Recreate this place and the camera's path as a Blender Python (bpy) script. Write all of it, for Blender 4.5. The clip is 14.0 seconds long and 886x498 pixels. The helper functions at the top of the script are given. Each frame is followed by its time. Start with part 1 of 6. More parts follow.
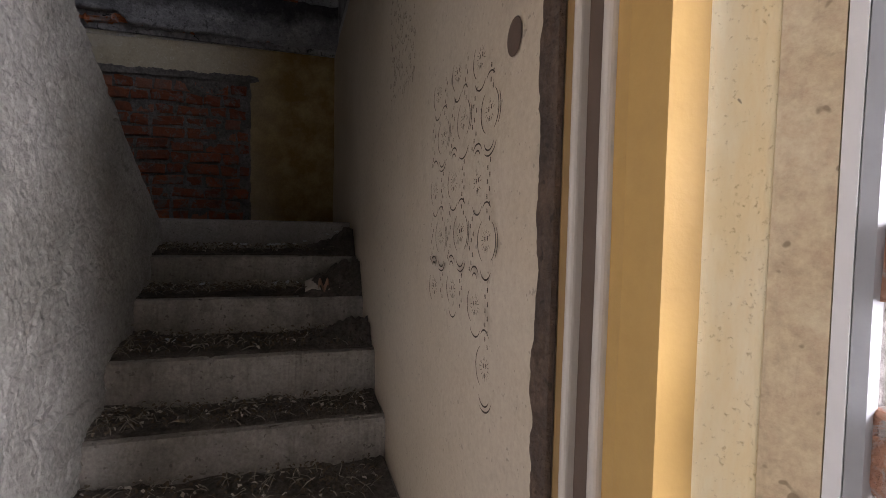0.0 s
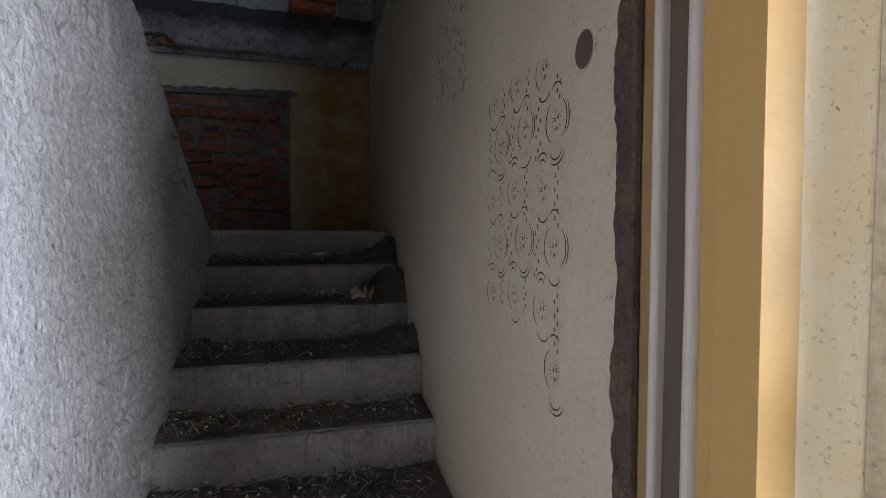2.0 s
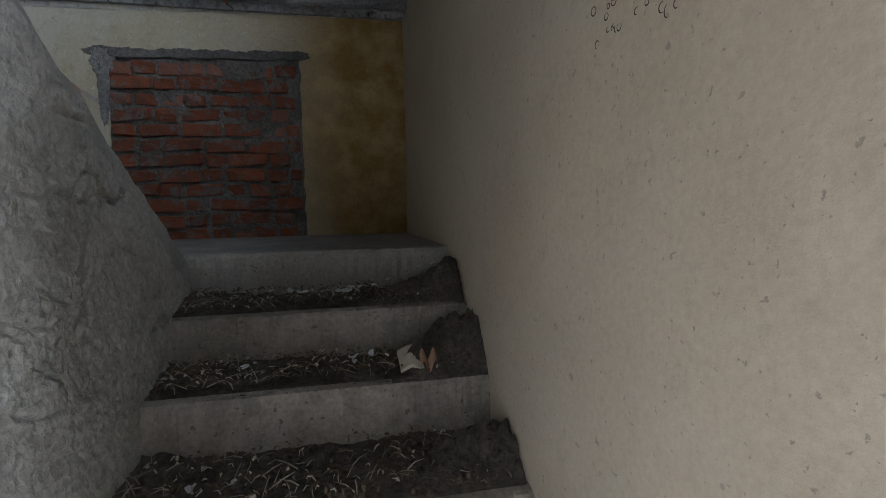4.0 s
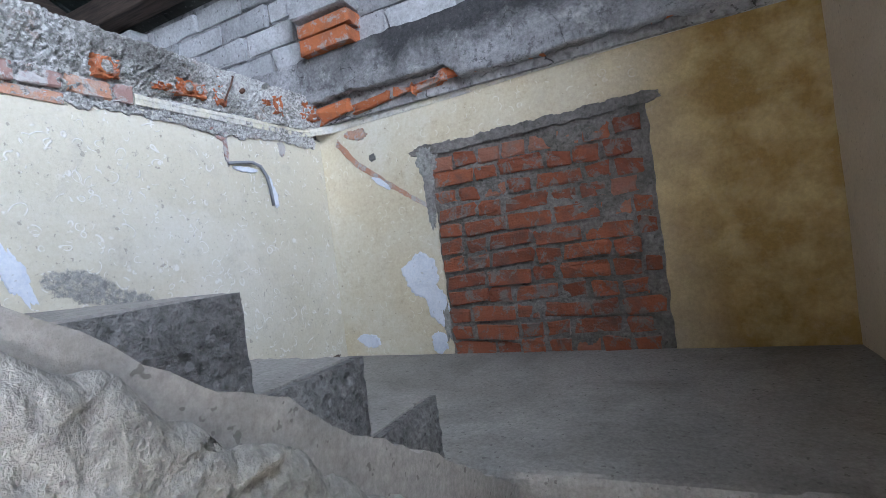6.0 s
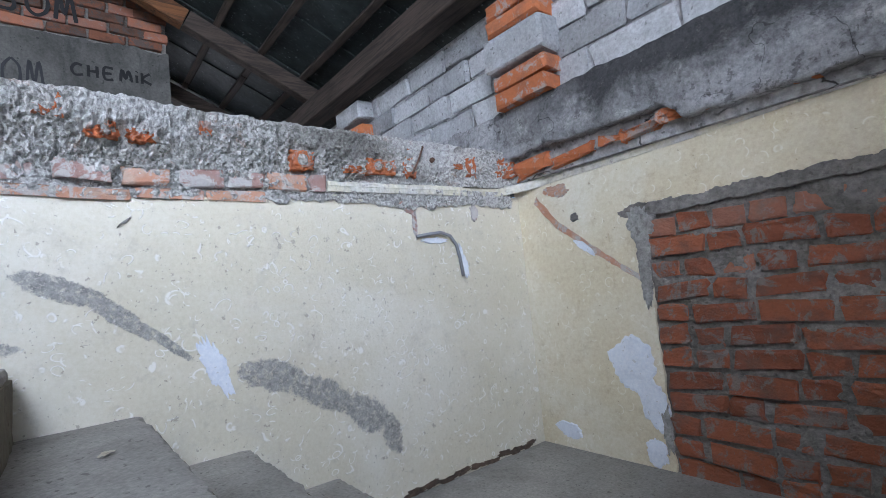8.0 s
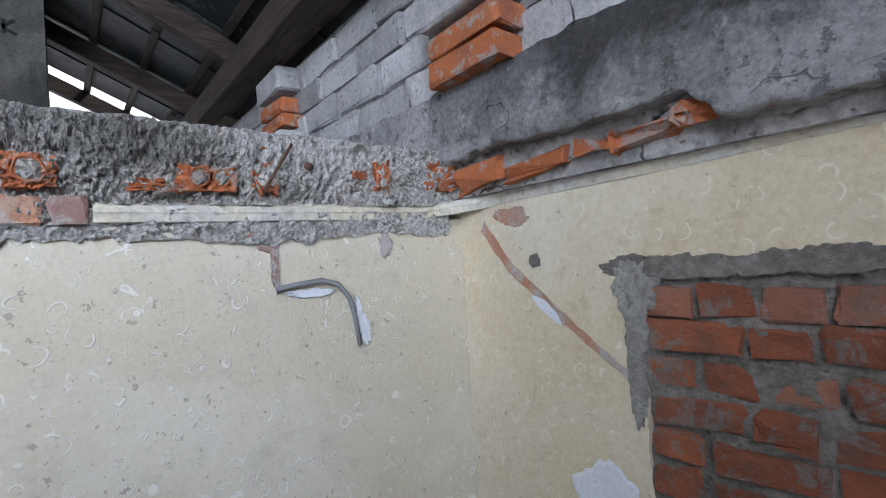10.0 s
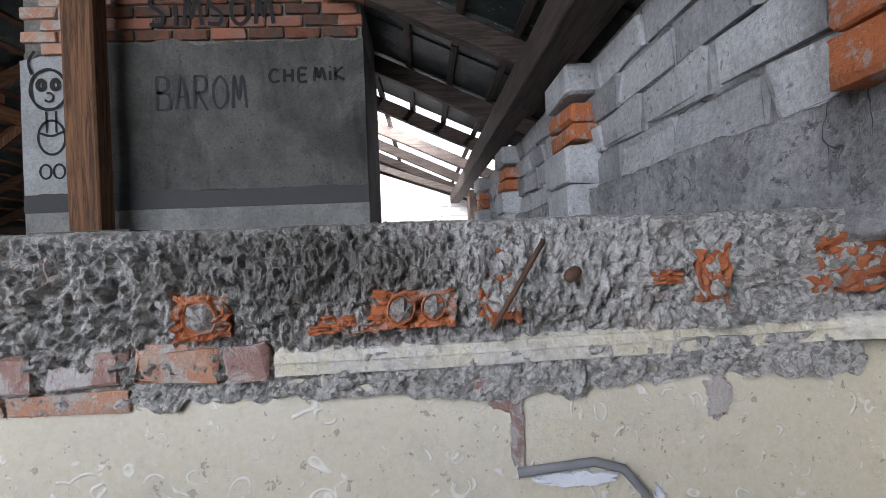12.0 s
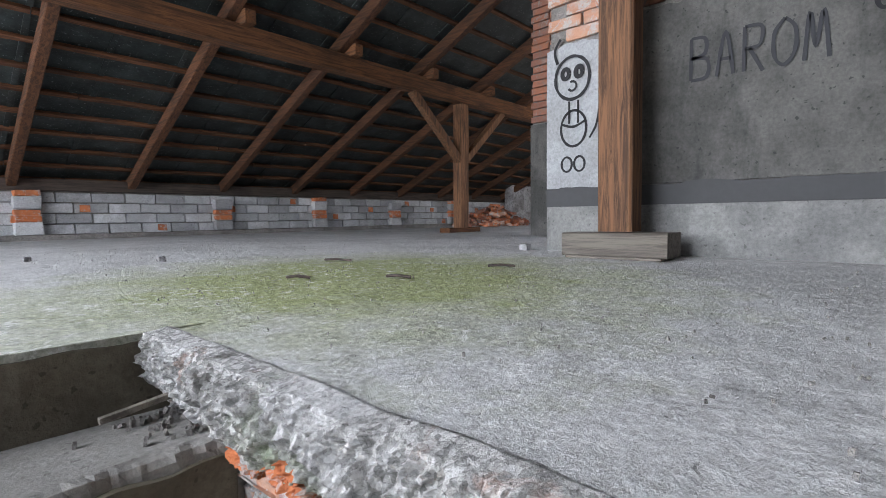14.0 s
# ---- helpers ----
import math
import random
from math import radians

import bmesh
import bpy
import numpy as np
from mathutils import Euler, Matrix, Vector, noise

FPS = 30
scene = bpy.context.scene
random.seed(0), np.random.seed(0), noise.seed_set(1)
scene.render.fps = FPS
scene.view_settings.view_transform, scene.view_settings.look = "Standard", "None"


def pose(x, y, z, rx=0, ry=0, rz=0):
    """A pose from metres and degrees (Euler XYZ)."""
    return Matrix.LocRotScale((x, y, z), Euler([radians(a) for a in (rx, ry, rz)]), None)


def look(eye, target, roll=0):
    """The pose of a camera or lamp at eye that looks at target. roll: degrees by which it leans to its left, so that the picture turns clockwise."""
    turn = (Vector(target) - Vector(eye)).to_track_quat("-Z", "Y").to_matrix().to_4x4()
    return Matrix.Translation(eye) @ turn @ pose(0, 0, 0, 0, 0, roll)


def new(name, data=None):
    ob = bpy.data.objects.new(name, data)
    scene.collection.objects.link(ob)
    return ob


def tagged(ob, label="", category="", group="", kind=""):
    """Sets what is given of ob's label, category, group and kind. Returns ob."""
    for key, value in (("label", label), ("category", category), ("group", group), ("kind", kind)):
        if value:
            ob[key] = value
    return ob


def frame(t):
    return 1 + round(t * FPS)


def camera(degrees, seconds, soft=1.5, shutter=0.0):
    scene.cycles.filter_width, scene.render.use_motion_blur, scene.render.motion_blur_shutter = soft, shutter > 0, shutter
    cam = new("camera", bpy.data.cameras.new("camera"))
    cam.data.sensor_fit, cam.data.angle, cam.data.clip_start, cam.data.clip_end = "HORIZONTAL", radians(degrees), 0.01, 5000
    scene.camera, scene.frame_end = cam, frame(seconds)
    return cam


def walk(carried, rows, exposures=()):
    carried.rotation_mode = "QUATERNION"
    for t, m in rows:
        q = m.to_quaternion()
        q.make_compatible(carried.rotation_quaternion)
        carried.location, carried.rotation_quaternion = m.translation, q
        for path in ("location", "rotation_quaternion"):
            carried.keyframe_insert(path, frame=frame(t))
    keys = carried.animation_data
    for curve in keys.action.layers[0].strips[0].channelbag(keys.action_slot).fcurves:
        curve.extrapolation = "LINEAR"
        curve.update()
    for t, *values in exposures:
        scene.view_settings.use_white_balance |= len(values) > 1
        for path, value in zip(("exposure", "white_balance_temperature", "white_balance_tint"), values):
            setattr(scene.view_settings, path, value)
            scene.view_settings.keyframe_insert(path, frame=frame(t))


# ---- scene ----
cam = camera(84.4, 14.0, soft=0.55)
# seconds, place in metres, turn in degrees
PATH = [
    (0.0, -0.348, 0.718, 1.425, 87.18, -1.23, -17.54),
    (0.5, -0.387, 0.723, 1.430, 87.89, -0.43, -13.65),
    (1.0, -0.403, 0.723, 1.433, 88.02, -0.83, -12.68),
    (1.5, -0.426, 0.717, 1.432, 88.37, -0.91, -10.91),
    (2.0, -0.434, 0.712, 1.428, 87.89, -0.13, -14.53),
    (2.2, -0.458, 0.725, 1.424, 86.51, 0.40, -15.82),
    (4.3, -0.438, 1.855, 1.640, 85.03, 1.67, -10.02),
    (4.5, -0.441, 1.958, 1.673, 85.15, 2.16, -7.41),
    (5.0, -0.398, 2.157, 1.721, 85.95, 3.46, -0.41),
    (5.5, -0.432, 2.343, 1.874, 86.26, 5.49, 10.78),
    (6.0, -0.583, 2.537, 2.000, 89.48, 7.40, 25.31),
    (6.5, -0.650, 2.650, 2.149, 93.27, 8.02, 40.42),
    (7.0, -0.679, 2.752, 2.278, 96.60, 8.18, 57.17),
    (7.5, -0.678, 2.767, 2.303, 97.06, 7.43, 61.00),
    (8.0, -0.620, 2.909, 2.261, 94.37, 5.75, 52.03),
    (8.2, -0.601, 2.961, 2.249, 93.45, 5.24, 48.07),
    (10.3, -1.092, 3.782, 2.652, 89.84, 2.70, 54.35),
    (10.5, -1.139, 3.841, 2.727, 89.92, 2.80, 57.58),
    (11.0, -1.263, 4.026, 2.834, 90.02, 2.98, 67.54),
    (11.5, -1.357, 4.065, 2.911, 90.00, 2.84, 78.56),
    (12.0, -1.521, 3.993, 2.873, 90.04, 2.19, 87.66),
    (12.5, -1.706, 3.842, 2.910, 89.29, 1.35, 100.16),
    (13.0, -1.864, 3.576, 2.954, 87.71, 1.03, 115.81),
    (13.3, -1.927, 3.432, 3.016, 87.58, 1.08, 122.84),
    (13.5, -1.934, 3.342, 3.061, 86.38, 0.98, 126.41),
    (14.0, -1.937, 3.081, 3.150, 86.26, 0.71, 131.98),
]
# seconds, stops, white balance
EXPOSURES = [(0.0, -2.75, 6600, 24), (1.0, -2.9, 6500, 24), (1.6, -2.85, 6000, 20), (2.2, -2.8, 5800, 19), (4.3, -1.15, 5900, 11), (5.0, -0.15, 5800, 10), (5.5, 0.18, 5750, 12), (6.0, 0.25, 5750, 15), (7.0, 0.38, 5650, 16), (7.7, 0.2, 5750, 17),
             (8.2, 0.0, 5950, 15), (10.5, -0.15, 6150, 17), (12.0, -0.32, 6450, 18), (13.0, 0.22, 6500, 18), (14.0, 0.55, 6500, 17)]
walk(cam, [(t, pose(x, y, z, rx, ry, rz)) for t, x, y, z, rx, ry, rz in PATH], EXPOSURES)

# ---- daylight ----
sky_world = bpy.data.worlds.new("sky")
scene.world = sky_world
sky_world.use_nodes = True
wn = sky_world.node_tree.nodes
sky_tex = wn.new("ShaderNodeTexSky")
sky_tex.sky_type = "NISHITA"
sky_tex.sun_disc = False
sky_tex.sun_elevation, sky_tex.sun_rotation = radians(45), radians(28)
sky_world.node_tree.links.new(sky_tex.outputs["Color"], wn["Background"].inputs["Color"])
wn["Background"].inputs["Strength"].default_value = 0.15


def sun_lamp():
    data = bpy.data.lights.new("sun", "SUN")
    data.energy, data.angle, data.color = 4.0, radians(3), (1.0, 0.96, 0.9)
    ob = new("sun", data)
    ob.matrix_world = look((14, 26, 30), (0, 0, 0))


def window_light(name, eye, target, wide, high, watts, color=(0.86, 0.93, 1.0)):
    """An area lamp for the sky's light at one opening, seen or made up."""
    data = bpy.data.lights.new(name, "AREA")
    data.shape, data.size, data.size_y, data.energy, data.color = "RECTANGLE", wide, high, watts, color
    ob = new(name, data)
    ob.matrix_world = look(eye, target)


sun_lamp()
window_light("gable_daylight", (3.40, -0.3, 4.0), (-4.0, 0.3, 3.0), 7.0, 1.7, 390, (0.87, 0.945, 1.0))
# two lamps in made-up, unseen roof gaps brighten the landing and attic floor
window_light("added_roof_light", (1.25, 1.7, 4.75), (-1.6, 3.6, 1.9), 1.7, 2.0, 165, (0.86, 0.94, 1.0))
window_light("added_south_roof_light", (1.9, -1.9, 4.70), (-3.5, -1.2, 2.9), 2.4, 3.0, 110, (0.87, 0.945, 1.0))
window_light("open_end_daylight", (-8.0, 3.4, 4.75), (-10.3, 3.6, 3.5), 1.8, 1.6, 260, (0.95, 0.98, 1.0))
# lamp in an unseen, made-up window, lighting the door and lower stairs
window_light("added_room_daylight", (1.86, -0.85, 1.6), (-0.95, 1.35, 1.05), 1.4, 1.3, 2500, (0.92, 0.96, 1.0))

# ---- materials ----
MATS = {}


class Nodes:
    """Short hand for building one material's nodes."""

    def __init__(self, name):
        self.mat = bpy.data.materials.new(name)
        self.mat.use_nodes = True
        self.tree = self.mat.node_tree
        self.bsdf = self.tree.nodes["Principled BSDF"]
        self.coord = self.tree.nodes.new("ShaderNodeNewGeometry").outputs["Position"]
        self.shift = None

    def add(self, kind, **inputs):
        n = self.tree.nodes.new(kind)
        for k, v in inputs.items():
            key = int(k[1:]) if k[0] == "i" and k[1:].isdigit() else k.replace("_", " ")
            if isinstance(v, bpy.types.NodeSocket):
                self.tree.links.new(v, n.inputs[key])
            else:
                n.inputs[key].default_value = v
        return n

    def noise(self, scale, detail=4, rough=0.6, dist=0.0, coord=None):
        return self.add("ShaderNodeTexNoise", Vector=coord or self.coord, Scale=scale, Detail=detail, Roughness=rough, Distortion=dist).outputs["Fac"]

    def voronoi(self, scale, feature="F1", coord=None):
        n = self.add("ShaderNodeTexVoronoi", Vector=coord or self.coord, Scale=scale)
        n.feature = feature
        return n.outputs["Distance"]

    def ramp(self, fac, lo, hi, a=0.0, b=1.0):
        n = self.add("ShaderNodeMapRange", Value=fac)
        n.inputs["From Min"].default_value, n.inputs["From Max"].default_value = lo, hi
        n.inputs["To Min"].default_value, n.inputs["To Max"].default_value = a, b
        return n.outputs["Result"]

    def math(self, op, a, b=0.0):
        n = self.add("ShaderNodeMath", i0=a, i1=b)
        n.operation = op
        return n.outputs[0]

    def mix(self, fac, a, b, blend="MIX"):
        n = self.tree.nodes.new("ShaderNodeMix")
        n.data_type, n.blend_type = "RGBA", blend
        for sock, v in ((n.inputs["Factor"], fac), (n.inputs[6], a), (n.inputs[7], b)):
            if isinstance(v, bpy.types.NodeSocket):
                self.tree.links.new(v, sock)
            else:
                sock.default_value = (*v, 1) if isinstance(v, tuple) and len(v) == 3 else v
        return n.outputs[2]

    def out(self, colour, rough, height=None, strength=0.5, distance=0.01, metal=0.0, spec=0.35):
        for sock, v in (("Base Color", colour), ("Roughness", rough), ("Metallic", metal), ("Specular IOR Level", spec)):
            if isinstance(v, bpy.types.NodeSocket):
                self.tree.links.new(v, self.bsdf.inputs[sock])
            else:
                self.bsdf.inputs[sock].default_value = (*v, 1) if isinstance(v, tuple) else v
        if height is not None:
            b = self.add("ShaderNodeBump", Height=height, Strength=strength, Distance=distance)
            self.tree.links.new(b.outputs["Normal"], self.bsdf.inputs["Normal"])
        return self.mat


def surface(name, base, stain, dark, scale=3.0, rough=0.85, bump=0.5, distance=0.01, grain=60.0, pits=0.0, spread=0.5, vary=0.0, streaks=0.25, mottle=0.35, grit=0.42, cracks=0.0, lit_end=None):
    """A worn mineral surface: a base colour, broad stains, dark specks and grain in its relief."""
    n = Nodes(name)
    broad = n.noise(scale, 5, 0.62, 0.4)
    c = n.mix(n.ramp(broad, 0.50 - 0.16 * spread, 0.52 + 0.14 * spread), base, stain)
    mid = n.noise(scale * 7, 5, 0.65)
    c = n.mix(n.ramp(mid, 0.50, 0.70, 0, mottle), c, dark)
    if lit_end:
        # a paler tone at the southern end paints in daylight, up to an uneven line
        colour, y0, y1 = lit_end
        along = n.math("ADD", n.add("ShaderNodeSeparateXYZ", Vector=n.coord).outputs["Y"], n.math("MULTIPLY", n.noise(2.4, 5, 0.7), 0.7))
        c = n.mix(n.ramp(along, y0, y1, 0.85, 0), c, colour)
    streak = n.add("ShaderNodeMapping", Vector=n.coord)
    streak.inputs["Scale"].default_value = (1.0, 1.0, 0.22)
    c = n.mix(n.ramp(n.noise(scale * 3.1, 5, 0.7, 0.3, streak.outputs[0]), 0.53, 0.70, 0, streaks), c, dark)
    fine = n.noise(grain, 5, 0.7)
    fine2 = n.ramp(fine, 0.32, 0.68)
    c = n.mix(grit, c, n.mix(fine2, (0.25, 0.25, 0.25), (0.76, 0.76, 0.76)), "OVERLAY")
    specks = n.ramp(n.noise(grain * 0.6, 2, 0.5), 0.665, 0.70)
    c = n.mix(n.math("MULTIPLY", specks, 0.7), c, dark)
    h = n.math("ADD", n.math("MULTIPLY", mid, 0.8), n.math("MULTIPLY", fine, 0.7))
    if pits:
        v = n.ramp(n.voronoi(grain * 0.35), 0.0, 0.28)
        h = n.math("ADD", h, n.math("MULTIPLY", v, pits))
    if cracks:
        warp = n.add("ShaderNodeTexNoise", Vector=n.coord, Scale=9.0, Detail=4.0)
        bent = n.add("ShaderNodeMix", Factor=0.12)
        bent.data_type = "VECTOR"
        n.tree.links.new(n.coord, bent.inputs[4])
        n.tree.links.new(warp.outputs["Color"], bent.inputs[5])
        line = n.ramp(n.voronoi(2.6, "DISTANCE_TO_EDGE", bent.outputs[1]), 0.003, 0.008, 1, 0)
        line = n.math("MULTIPLY", line, n.ramp(n.noise(3.3, 3), 0.46, 0.54))
        c = n.mix(n.math("MULTIPLY", line, cracks), c, tuple(v * 0.35 for v in dark))
        h = n.math("SUBTRACT", h, line)
    if vary:
        r = n.add("ShaderNodeObjectInfo").outputs["Random"]
        c = n.mix(vary, c, n.mix(r, (0.12, 0.12, 0.12), (0.88, 0.88, 0.88)), "OVERLAY")
    MATS[name] = n.out(c, rough, h, bump, distance)
    return MATS[name]


def smear_mask(n, patches, axis):
    """The union of uneven ellipses on a wall: (along, up, half length, half height, turn)."""
    total = None
    ragged = n.math("ADD", n.math("MULTIPLY", n.noise(13, 6, 0.8), 1.3), n.math("MULTIPLY", n.noise(48, 5, 0.8), 0.8))
    for a, z, ra, rz, turn in patches:
        m = n.add("ShaderNodeMapping", Vector=n.coord)
        m.vector_type = "TEXTURE"
        if axis == "x":
            m.inputs["Location"].default_value, m.inputs["Rotation"].default_value, m.inputs["Scale"].default_value = (WEST_X, a, z), (radians(turn), 0, 0), (1, ra, rz)
        else:
            m.inputs["Location"].default_value, m.inputs["Rotation"].default_value, m.inputs["Scale"].default_value = (a, 4.82, z), (0, -radians(turn), 0), (ra, 1, rz)
        ln = n.add("ShaderNodeVectorMath", i0=m.outputs[0])
        ln.operation = "LENGTH"
        d = n.ramp(n.math("ADD", ln.outputs["Value"], ragged), 2.12, 1.95)
        total = d if total is None else n.math("MAXIMUM", total, d)
    return total


WEST_X = -2.36


def cream_plaster(name, base, light, grey, swirl, patches=(), chip_amount=0.8, relief=0.55):
    """Old painted plaster with a rolled relief of pale curls, chips, grey rubs and cement smears."""
    n = Nodes(name)
    broad = n.noise(1.3, 5, 0.6, 0.5)
    c = n.mix(n.ramp(broad, 0.42, 0.66), base, light)
    rub = n.noise(4.2, 6, 0.7, 0.8)
    c = n.mix(n.ramp(rub, 0.56, 0.74, 0, 0.7), c, grey)
    dusty = n.noise(16, 6, 0.75)
    c = n.mix(n.ramp(dusty, 0.55, 0.75, 0, 0.45), c, tuple(v * 0.72 for v in grey))
    grain = n.noise(75, 6, 0.75)
    c = n.mix(0.22, c, n.mix(n.ramp(grain, 0.32, 0.68), (0.28, 0.28, 0.28), (0.74, 0.74, 0.74)), "OVERLAY")
    h = n.math("ADD", n.math("MULTIPLY", grain, 0.6), n.math("MULTIPLY", n.noise(14, 5, 0.65), 1.1))
    if swirl:
        warp = n.add("ShaderNodeTexNoise", Vector=n.coord, Scale=9.0, Detail=1.0)
        bent = n.add("ShaderNodeMix", Factor=0.07)
        bent.data_type = "VECTOR"
        n.tree.links.new(n.coord, bent.inputs[4])
        n.tree.links.new(warp.outputs["Color"], bent.inputs[5])
        curls = None
        for size, radius in ((15.0, 0.36), (22.0, 0.30)):
            off = n.math("ABSOLUTE", n.math("SUBTRACT", n.voronoi(size, "F1", bent.outputs[1]), radius))
            ring = n.ramp(off, 0.015, 0.05, 1, 0)
            curls = ring if curls is None else n.math("MAXIMUM", curls, ring)
        curls = n.math("MULTIPLY", curls, n.ramp(n.noise(21, 2), 0.52, 0.58))
        c = n.mix(n.math("MULTIPLY", curls, swirl), c, (0.84, 0.83, 0.80))
        h = n.math("ADD", h, n.math("MULTIPLY", curls, 0.5))
    chips = n.math("MAXIMUM", n.ramp(n.noise(38, 3, 0.6), 0.665, 0.70), n.ramp(n.noise(95, 2, 0.5), 0.70, 0.73))
    c = n.mix(n.math("MULTIPLY", chips, chip_amount), c, (0.22, 0.19, 0.16))
    h = n.math("SUBTRACT", h, n.math("MULTIPLY", chips, chip_amount))
    if patches:
        m = smear_mask(n, patches, "x")
        m = n.math("MULTIPLY", m, n.ramp(n.noise(55, 5, 0.8), 0.36, 0.50, 0.15, 1.0))
        c = n.mix(m, c, n.mix(n.ramp(n.noise(42, 6, 0.8), 0.35, 0.65), (0.20, 0.20, 0.195), (0.46, 0.45, 0.43)))
        h = n.math("ADD", h, n.math("MULTIPLY", m, n.math("ADD", n.noise(70, 5, 0.75), 0.6)))
    MATS[name] = n.out(c, 0.75, h, relief, 0.007)
    return MATS[name]


def end_plaster():
    """Cream plaster that turns to damp ochre towards the corner."""
    n = Nodes("end_wall_plaster")
    sep = n.add("ShaderNodeSeparateXYZ", Vector=n.coord).outputs
    damp = n.math("ADD", sep["X"], n.math("MULTIPLY", n.noise(2.5, 4), 0.9))
    damp = n.ramp(damp, -0.75, 0.05)
    c = n.mix(n.ramp(n.noise(2.0, 5, 0.6, 0.5), 0.4, 0.65), (0.63, 0.56, 0.41), (0.70, 0.665, 0.56))
    ochre = n.mix(n.ramp(n.noise(5.0, 4, 0.6), 0.42, 0.62), (0.30, 0.195, 0.06), (0.47, 0.36, 0.17))
    c = n.mix(damp, c, ochre)
    chips = n.ramp(n.noise(40, 3, 0.6), 0.69, 0.73)
    c = n.mix(n.math("MULTIPLY", chips, 0.7), c, (0.3, 0.24, 0.16))
    c = n.mix(n.ramp(n.noise(14, 6, 0.75), 0.54, 0.72, 0, 0.5), c, (0.42, 0.33, 0.20))
    grain = n.noise(75, 6, 0.75)
    c = n.mix(0.35, c, n.mix(n.ramp(grain, 0.32, 0.68), (0.28, 0.28, 0.28), (0.74, 0.74, 0.74)), "OVERLAY")
    off = n.math("ABSOLUTE", n.math("SUBTRACT", n.voronoi(17.0), 0.34))
    curls = n.math("MULTIPLY", n.ramp(off, 0.015, 0.05, 1, 0), n.ramp(n.noise(21, 2), 0.52, 0.58))
    curls = n.math("MULTIPLY", curls, n.ramp(damp, 0.2, 0.7, 1, 0))
    c = n.mix(n.math("MULTIPLY", curls, 0.6), c, (0.80, 0.78, 0.70))
    h = n.math("ADD", n.math("SUBTRACT", n.math("MULTIPLY", n.noise(20, 5), 0.9), chips), n.math("MULTIPLY", grain, 0.5))
    MATS["end_wall_plaster"] = n.out(c, 0.72, h, 0.45, 0.006)


def brick_mat(name, a, b, soot, smear=0.75, cover=0.57, daub=(0.30, 0.285, 0.27)):
    n = Nodes(name)
    r = n.add("ShaderNodeObjectInfo").outputs["Random"]
    isl = n.add("ShaderNodeNewGeometry").outputs["Random Per Island"]
    c = n.mix(n.math("FRACT", n.math("ADD", r, isl)), a, b)
    c = n.mix(n.ramp(n.noise(9, 5, 0.65), 0.48, 0.70, 0, 0.85), c, soot)
    c = n.mix(n.ramp(n.noise(13, 6, 0.75, 0.6), cover, cover + 0.07, 0, smear), c, daub)
    fine = n.noise(90, 5, 0.7)
    c = n.mix(0.45, c, n.mix(fine, (0.25, 0.25, 0.25), (0.78, 0.78, 0.78)), "OVERLAY")
    MATS[name] = n.out(c, 0.88, n.math("ADD", fine, n.noise(28, 5, 0.7)), 0.9, 0.012)


def wood_mat(name, base, dark, axis):
    """Sawn timber, its grain along one axis."""
    n = Nodes(name)
    stretch = [14.0, 14.0, 14.0]
    stretch[axis] = 0.8
    m = n.add("ShaderNodeMapping", Vector=n.coord)
    m.inputs["Scale"].default_value = stretch
    g = n.noise(3.0, 6, 0.75, 0.8, m.outputs[0])
    c = n.mix(n.ramp(g, 0.42, 0.60), base, dark)
    isl = n.add("ShaderNodeNewGeometry").outputs["Random Per Island"]
    r = n.add("ShaderNodeObjectInfo").outputs["Random"]
    c = n.mix(0.45, c, n.mix(n.math("FRACT", n.math("ADD", isl, r)), (0.2, 0.2, 0.2), (0.75, 0.75, 0.75)), "OVERLAY")
    c = n.mix(n.ramp(n.noise(2.2, 4), 0.55, 0.75, 0, 0.7), c, tuple(v * 0.4 for v in dark))
    MATS[name] = n.out(c, 0.8, g, 0.4, 0.006)


